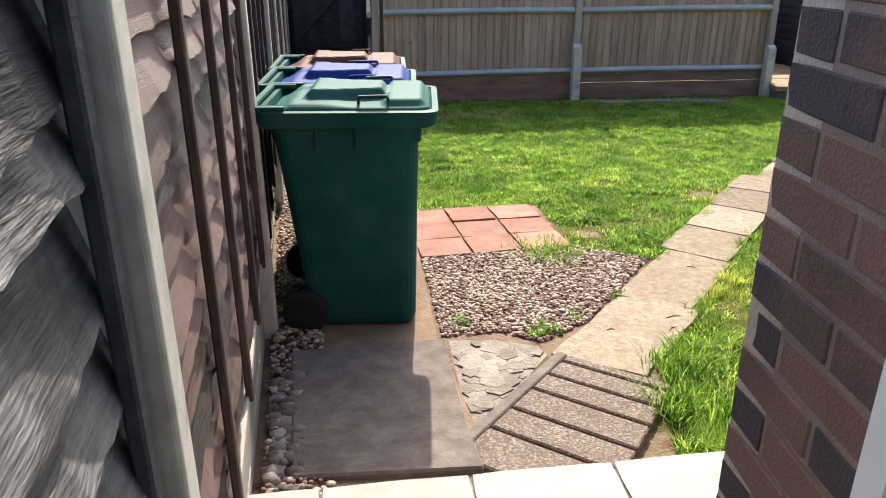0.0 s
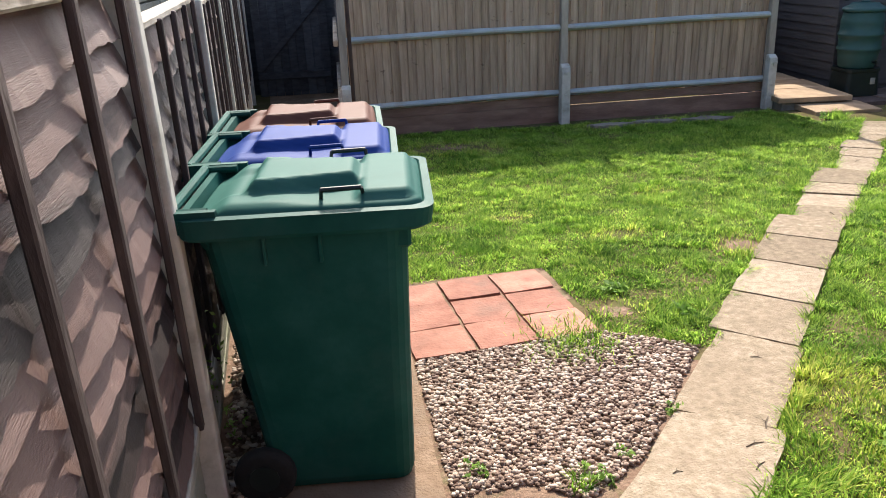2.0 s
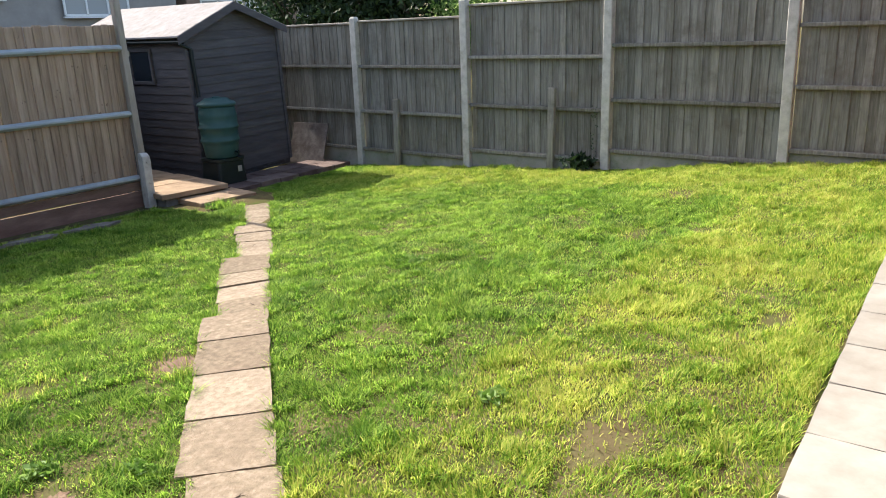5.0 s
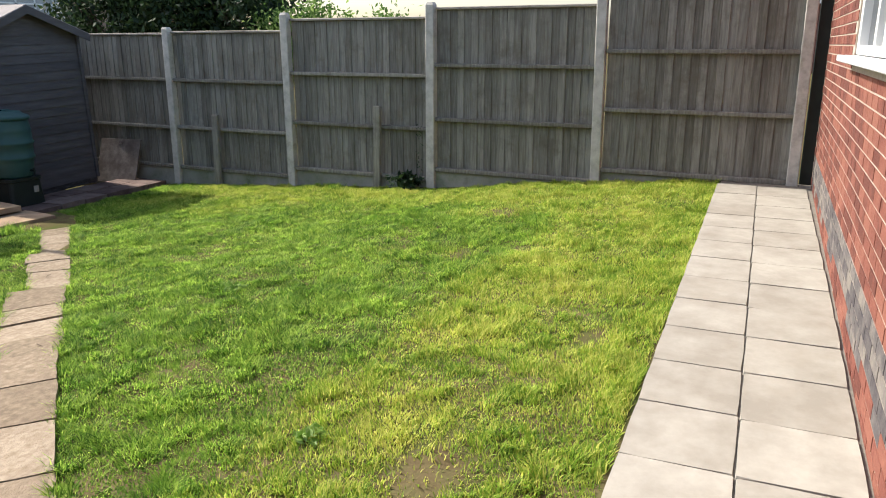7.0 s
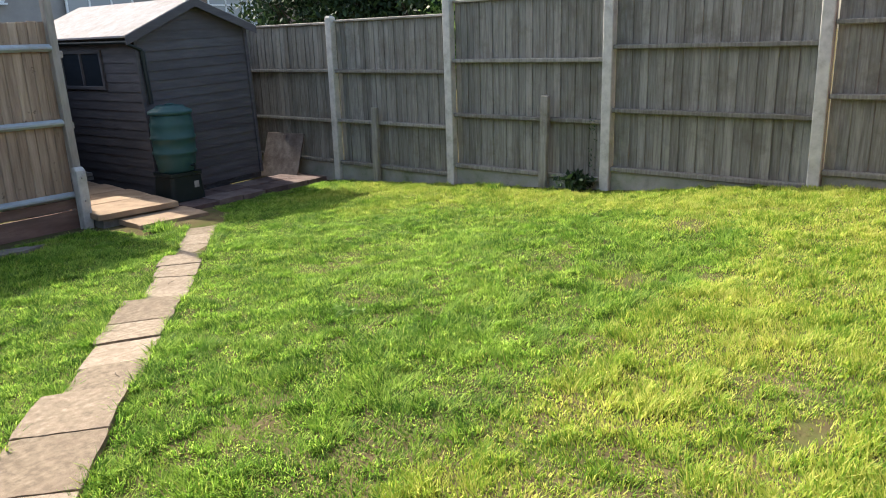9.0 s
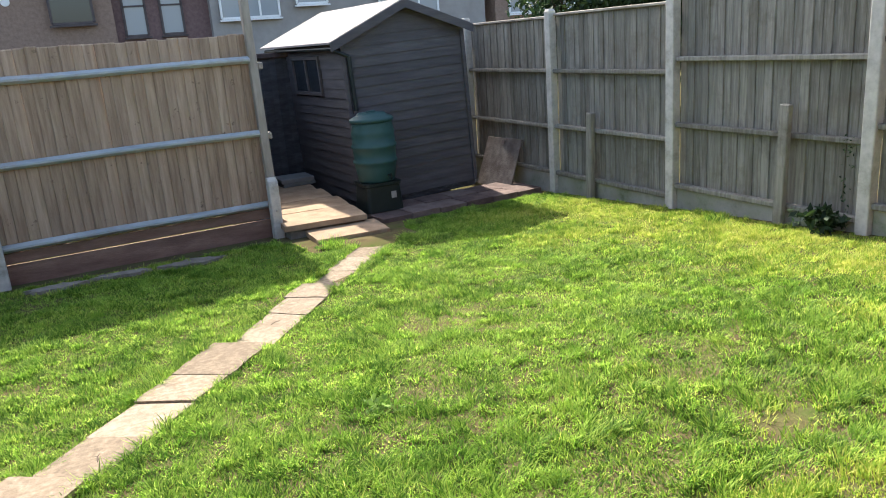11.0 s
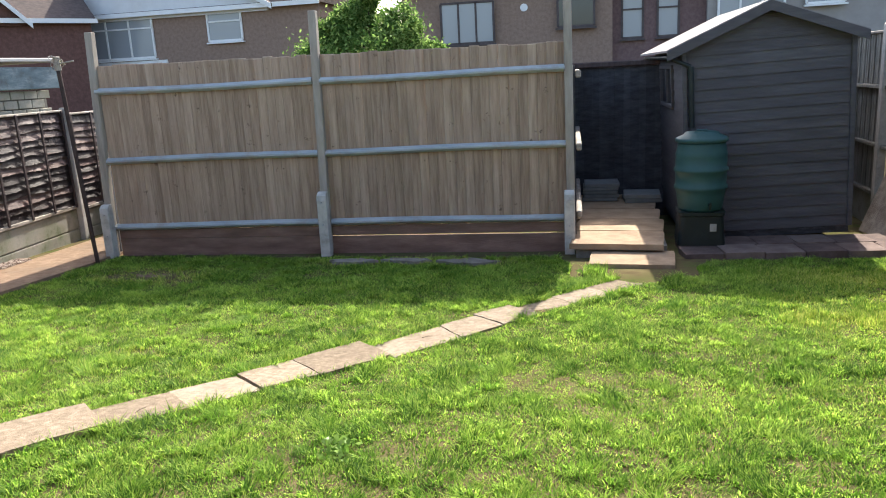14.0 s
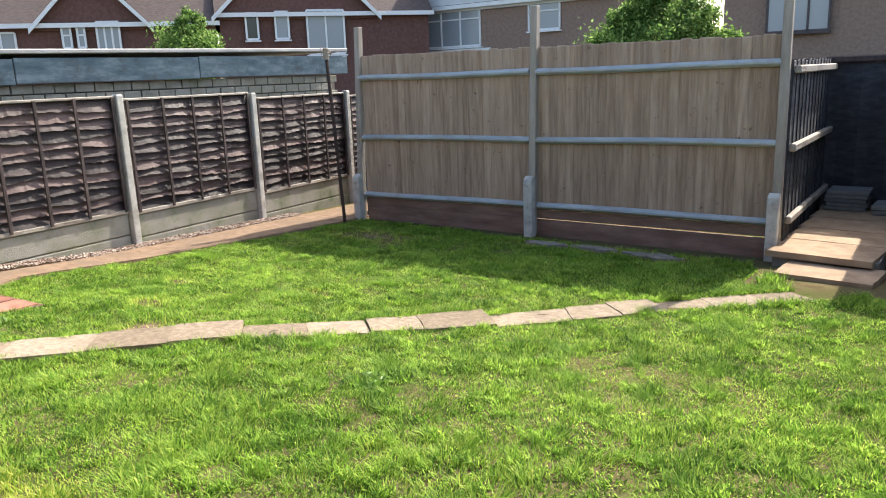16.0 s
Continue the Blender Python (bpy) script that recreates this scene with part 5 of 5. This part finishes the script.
# ---------------------------------------------------------------- patio slabs
def patio():
    t = thing("patio", "cream riven paving slabs along the brick house", "patio", kind="structure")
    part("bed", prism([(-0.25, edge_y(-0.25) - 0.03), (9.0, edge_y(9) - 0.03), (9.0, 1.2), (0.9, 0.95), (0.9, -3), (-0.25, -3)], -0.5, lambda x, y: pz(x) - 0.012), M["joint"], t)
    ms = [slab_mesh("patio_slab", M["patio"], 5, 0.006, 0.045) for _ in range(4)]
    L = 0.455
    k = 0
    for row in range(2):
        ends = [-0.17] + [0.055 + L * i + random.uniform(-.008, .008) for i in range(20)]
        for x0, x1 in zip(ends, ends[1:]):
            xm = (x0 + x1) / 2
            mid = 1.465 + 0.0535 * xm
            ya, yb = (mid, edge_y(xm)) if row == 0 else (max(wall_y(xm) + 0.004, mid - 0.45) if xm > 0.8 else mid - 0.45, mid)
            part("patio_slab", ms[k % 4], None, t, m=tilt_pose(xm, (ya + yb) / 2, pz(xm) + random.uniform(-0.002, 0.002), WANG, 0.02, random.uniform(-0.004, 0.004)) @ Matrix.Diagonal((x1 - x0 - 0.009, yb - ya - 0.009, 1, 1)))
            k += 1
    for r in range(8):
        for c in range(2):
            part("patio_slab", ms[k % 4], None, t, m=pose(0.07 + 0.485 * c, 0.82 - 0.46 * r, pz(0.3), 0, 0, WANG) @ Matrix.Diagonal((0.475, 0.45, 1, 1)))
            k += 1


patio()


# ---------------------------------------------------------------- bricks
def lay_bricks():
    me = box_mesh("brick", (0.213, 0.03, 0.064), M["brick"], 0.003, 0.0012)
    dk = box_mesh("brick", (0.213, 0.03, 0.064), M["blue_brick"], 0.003, 0.0012)
    first = box_mesh("brick", (0.168, 0.03, 0.064), M["brick"], 0.003, 0.0012)
    first_dk = box_mesh("brick", (0.168, 0.03, 0.064), M["blue_brick"], 0.003, 0.0012)
    half = box_mesh("brick", (0.056, 0.03, 0.064), M["brick"], 0.003, 0.0012)
    far_r, far_d = bmesh.new(), bmesh.new()
    count = 0
    for r in range(38):
        z = -0.1 + 0.075 * r + 0.0325
        if z > 2.75:
            break
        off = 0.1125 if r % 2 else 0.0
        i = 0
        while True:
            x = 0.108 + 0.225 * i - off
            i += 1
            if x > WLEN - 0.1:
                break
            if x < 0.1:
                continue
            if WIN[0] - 0.06 < x < WIN[1] + 0.06 and WIN[2] - 0.06 < z < WIN[3] + 0.02:
                continue
            dark = r in (4, 5, 6) or (r == 3 and random.random() < 0.3)
            if x < 2.35 and count < 330:
                end = x < 0.12
                part("brick", (first_dk if dark else first) if end else (dk if dark else me), None, north, m=pose(x + (0.0225 if end else 0), -0.026, z, 0, random.uniform(-.3, .3), 0))
                count += 1
            else:
                box(far_d if dark else far_r, (x, -0.026 + random.uniform(-.001, .001), z), (0.213, 0.03, 0.064))
        if r % 2:
            part("brick", half, None, north, m=pose(0.0775, -0.026, z))
    tagged(part("far_bricks", far_r, M["brick_far"], north), kind="stuff")
    tagged(part("far_plinth_bricks", far_d, M["blue_brick"], north), kind="stuff")
    bw = box_mesh("brick", (0.03, 0.213, 0.064), M["brick_brown"], 0.003, 0.0015)
    hw = box_mesh("brick", (0.03, 0.101, 0.064), M["brick_brown"], 0.003, 0.0015)
    for r in range(34):
        z = -0.1 + 0.075 * r + 0.0325
        ys = [(-0.106, bw), (-0.275, hw)] if r % 2 == 0 else [(-0.0505, hw), (-0.218, bw)]
        for y, me2 in ys:
            part("brick", me2, None, west, m=pose(0.027 + random.uniform(-.001, .001), y - 0.001, z, random.uniform(-.4, .4), 0, 0))


lay_bricks()


# ---------------------------------------------------------------- lawn
LAWN = [(0.46, 4.92), (0.18, 5.3), (0.08, 6.3), (0.15, 7.7), (0.18, 9.4), (0.25, 9.85), (5.30, 9.85), (5.55, 9.3), (5.72, 8.9), (6.45, 8.95), (6.75, 9.72), (8.0, 9.9), (8.86, 10.1), (8.88, 2.31),
        (1.2, 2.01), (1.36, 2.55), (1.30, 2.9), (1.78, 3.80), (1.40, 4.05), (1.36, 4.2), (1.27, 5.0)]
BARE = [(2.54, 5.02, 0.15, 0.20), (2.99, 2.72, 0.24, 0.14), (3.15, 9.55, 0.42, 0.2), (3.75, 9.62, 0.4, 0.19), (4.4, 9.6, 0.45, 0.2), (1.2, 8.9, 0.6, 0.3), (1.3, 6.2, 0.16, 0.08), (1.9, 5.5, 0.2, 0.1), (1.5, 4.35, 0.14, 0.12), (2.6, 6.6, 0.16, 0.08), (5.9, 3.9, 0.2, 0.12), (4.5, 2.5, 0.18, 0.08), (7.3, 4.1, 0.2, 0.2)]


def slab_mask(x, y, grow=0.0):
    hit = np.zeros(x.shape, bool)
    c, d = math.cos(PATH_DIR), math.sin(PATH_DIR)
    u, v = (x - PATH_ORG[0]) * c + (y - PATH_ORG[1]) * d, (x - PATH_ORG[0]) * d - (y - PATH_ORG[1]) * c
    for (a, _), (b, _), (vl, vr, _) in zip(JOINTS, JOINTS[1:], EDGES):
        hit |= (u > a) & (u < b) & (v > vl - grow) & (v < vr + grow)
    return hit | ((u > -0.9) & (u < 0) & (v > -0.25 - grow) & (v < 0.29 + grow))


def value_noise(x, y, cell, seed):
    rng = np.random.default_rng(seed)
    g = rng.random((64, 64))
    u, v = x / cell + 7.3, y / cell + 3.1
    i, j = np.floor(u).astype(int), np.floor(v).astype(int)
    fu, fv = u - i, v - j
    fu, fv = fu * fu * (3 - 2 * fu), fv * fv * (3 - 2 * fv)
    a, b, c, d = g[i % 64, j % 64], g[(i + 1) % 64, j % 64], g[i % 64, (j + 1) % 64], g[(i + 1) % 64, (j + 1) % 64]
    return (a * (1 - fu) + b * fu) * (1 - fv) + (c * (1 - fu) + d * fu) * fv


def blades(name, label, x, y, h, wdt, seed, mat, lean=0.5):
    rng = np.random.default_rng(seed)
    n = len(x)
    a = rng.uniform(0, 6.283, n)
    comb = 12.0 * value_noise(x, y, 0.16, 31)
    a = np.where(rng.random(n) < 0.6, comb + rng.normal(size=n) * 0.5, a)
    b = a + rng.uniform(0.8, 2.2, n)
    ux, uy = np.cos(a) * wdt / 2, np.sin(a) * wdt / 2
    le = h * lean * rng.uniform(0.2, 1.3, n)
    dx, dy = np.cos(b) * le, np.sin(b) * le
    z = gz(x, y) + 0.012 * np.sin(x * 2.3 + y) * np.sin(y * 1.9) - 0.004
    p0 = np.stack([x - ux, y - uy, z], 1)
    p1 = np.stack([x + ux, y + uy, z], 1)
    p2 = np.stack([x + ux * .8 + dx * .4, y + uy * .8 + dy * .4, z + h * .6], 1)
    p3 = np.stack([x - ux * .8 + dx * .4, y - uy * .8 + dy * .4, z + h * .6], 1)
    p4 = np.stack([x + dx, y + dy, z + h], 1)
    V = np.stack([p0, p1, p2, p3, p4], 1).reshape(-1, 3)
    o = (np.arange(n) * 5)[:, None]
    F = (np.array([[0, 1, 2, 0, 2, 3, 3, 2, 4]]) + o).ravel()
    return tagged(new(name, raw_mesh(name, V, F, 3, mat)), label, "grass", kind="stuff")


def lawn():
    rng = np.random.default_rng(77)
    N = 1350000
    x, y = rng.uniform(0, 8.9, N), rng.uniform(2.0, 9.9, N)
    keep = inside(x, y, LAWN) & ~slab_mask(x, y, -0.022)
    keep &= ~((x > 5.45) & (y > 8.95) & (x < 6.6))
    x, y = x[keep], y[keep]
    n1, n2 = value_noise(x, y, 0.45, 1), value_noise(x, y, 0.13, 2)
    bare = np.zeros(x.shape)
    for bx, by, ra, rb in BARE:
        bare = np.maximum(bare, np.clip(1.6 - 1.1 * np.hypot((x - bx) / ra, (y - by) / rb), 0, 1))
    n3 = value_noise(x, y, 0.055, 3)
    cl = np.clip((0.55 * n2 + 0.45 * n3 - 0.36) / 0.36, 0, 1)
    n4 = value_noise(x, y, 0.9, 9)
    dens = np.clip(0.52 + 0.3 * cl + 0.25 * n4, 0, 1) * (1 - 0.25 * np.clip((0.20 - n1) / 0.1, 0, 1))
    k = rng.random(len(x)) < dens * (1 - 0.9 * bare)
    x, y, n1, cl = x[k], y[k], n1[k], cl[k]
    yel = np.clip((3.53 - y + 0.22 * (n1 - 0.5)) / 0.22 + 0.5, 0, 1) * np.clip((x - 1.5) / 0.5, 0, 1)
    yel = np.maximum(yel, 1.3 * np.clip((x - 7.15 + 0.7 * (n1 - 0.5)) / 0.7, 0, 1) * np.clip((9.5 - y) / 0.5, 0, 1))
    near = rng.random(len(x)) < (0.7 * bare[k] + yel * (0.45 + 0.6 * n1) + 0.05 * (n1 > 0.6))
    far_strip = np.clip(1 - (y - edge_y(x)) / 0.7, 0, 1)
    h = (0.012 + 0.012 * n1 + 0.029 * cl ** 1.5) * rng.uniform(0.5, 1.3, len(x)) + 0.02 * far_strip * rng.random(len(x))
    e = slab_mask(x, y, 0.07)
    h = np.where(e, h * 1.35, h)
    w = rng.uniform(0.0032, 0.0068, len(x))
    blades("lawn_grass", "short bright green lawn grass", x[~near], y[~near], h[~near], w[~near], 5, M["grass"], 1.4)
    blades("dry_grass", "thin yellowing grass near house and fence", x[near], y[near], h[near] * 1.1, w[near], 6, M["dry_grass"], 0.9)


lawn()


def tuft(x, y, r, n, hmax, seed, label, mat):
    rng = np.random.default_rng(seed)
    px, py = x + rng.normal(size=n) * r * 0.45, y + rng.normal(size=n) * r * 0.45
    return blades("grass_tuft", label, px, py, hmax * rng.uniform(0.4, 1, n), rng.uniform(0.004, 0.008, n), seed, mat, 1.0)


for i, (x, y, r, n, h) in enumerate(((1.32, 2.35, 0.12, 300, 0.13), (1.44, 2.62, 0.14, 320, 0.11), (1.55, 2.3, 0.2, 360, 0.10), (1.18, 4.02, 0.26, 800, 0.07), (0.92, 2.98, 0.05, 90, 0.07), (5.68, 9.02, 0.12, 300, 0.14), (3.3, 5.22, 0.05, 80, 0.06), (8.6, 6.9, 0.1, 120, 0.12), (1.75, 2.6, 0.2, 260, 0.10))):
    tuft(x, y, r, n, h, 40 + i, "loose tuft of longer grass", M["grass"])


def leafy_weed(x, y, r, n, seed, h=0.05, mat=None, label="small broad-leaved weed growing in the lawn"):
    t = thing("weed", label, "weed", pose(x, y, float(gz(x, y))))
    part("foliage", crown_mesh("foliage", mat or M["weed"], (0, 0, h * 0.6), (r, r, h * 0.6), n // 8, 8, r * 0.2, seed, 0.1), None, t)


for i, (x, y, r, n) in enumerate(((1.55, 4.55, 0.09, 90), (0.98, 3.02, 0.07, 90), (1.78, 4.15, 0.12, 130), (3.0, 3.3, 0.10, 80), (2.05, 3.0, 0.08, 70), (5.66, 9.1, 0.13, 120), (4.6, 5.1, 0.12, 90), (1.12, 3.12, 0.05, 50), (1.38, 3.35, 0.05, 50), (0.58, 3.12, 0.06, 60))):
    leafy_weed(x, y, r, n, 60 + i)
leafy_weed(8.80, 5.98, 0.20, 260, 90, 0.18, M["dark_leaf"], "dark green weed growing at the fence foot")
leafy_weed(8.86, 5.78, 0.07, 70, 91, 0.75, M["dark_leaf"], "thin creeper climbing the fence post")
for i, (y, z) in enumerate(((3.3, 0.6), (3.34, 0.35))):
    leafy_weed(fence_x(y) + 0.07, y, 0.05, 50, 95 + i, z, M["weed"], "yellow-green shoot growing through the fence")


def bare_patch(x, y, ra, rb, seed, mat, name="bare_soil", label="patch of bare red-brown earth in the lawn", lift=0.001):
    rng = random.Random(seed)
    pts = [(x + ra * rng.uniform(0.6, 1.15) * math.cos(6.283 * k / 26), y + rb * rng.uniform(0.6, 1.15) * math.sin(6.283 * k / 26)) for k in range(26)]
    tagged(part(name, prism(pts, lambda a, b: float(gz(a, b)) - 0.05, lambda a, b: float(gz(a, b)) + 0.012 * math.sin(a * 2.3 + b) * math.sin(b * 1.9) + lift), mat), label, "ground", kind="structure")


for i, (x, y, ra, rb) in enumerate(((2.54, 5.02, 0.12, 0.17), (1.47, 4.30, 0.10, 0.08), (1.2, 8.95, 0.22, 0.10))):
    bare_patch(x, y, ra, rb, i, M["dirt"])
for i, (x, y, ra, rb) in enumerate(((3.15, 9.55, 0.28, 0.13), (3.75, 9.62, 0.26, 0.12), (4.4, 9.6, 0.3, 0.13))):
    bare_patch(x, y, ra, rb, 20 + i, M["pale_concrete"], "sunken_stone", "grey stone slab sunk in the grass by the fence", 0.03)


def twig(u, v, length, yaw):
    x, y = along(u, v)
    bm = bmesh.new()
    tube(bm, (-length / 2, 0, 0.006), (0, 0.008, 0.010), 0.004, 0.0035, 5)
    tube(bm, (0, 0.008, 0.010), (length / 2, -0.006, 0.007), 0.0035, 0.002, 5)
    tube(bm, (0, 0.008, 0.010), (length * 0.2, 0.03, 0.008), 0.0025, 0.0015, 5)
    tagged(part("twig", bm, M["bark"], m=pose(x, y, float(gz(x, y)) + 0.017, 0, 0, yaw) @ Matrix.Scale(0.62, 4)), "dry brown twig lying on the slab path", "twig", "twigs on the path")


for u, v, length, yaw in ((1.28, -0.08, 0.09, -20), (0.78, 0.05, 0.14, 60), (0.62, 0.04, 0.12, 15), (0.50, 0.08, 0.10, 40), (0.34, -0.15, 0.06, 10), (3.62, -0.05, 0.12, 80), (5.55, -0.05, 0.13, 30)):
    twig(u, v, length, yaw)
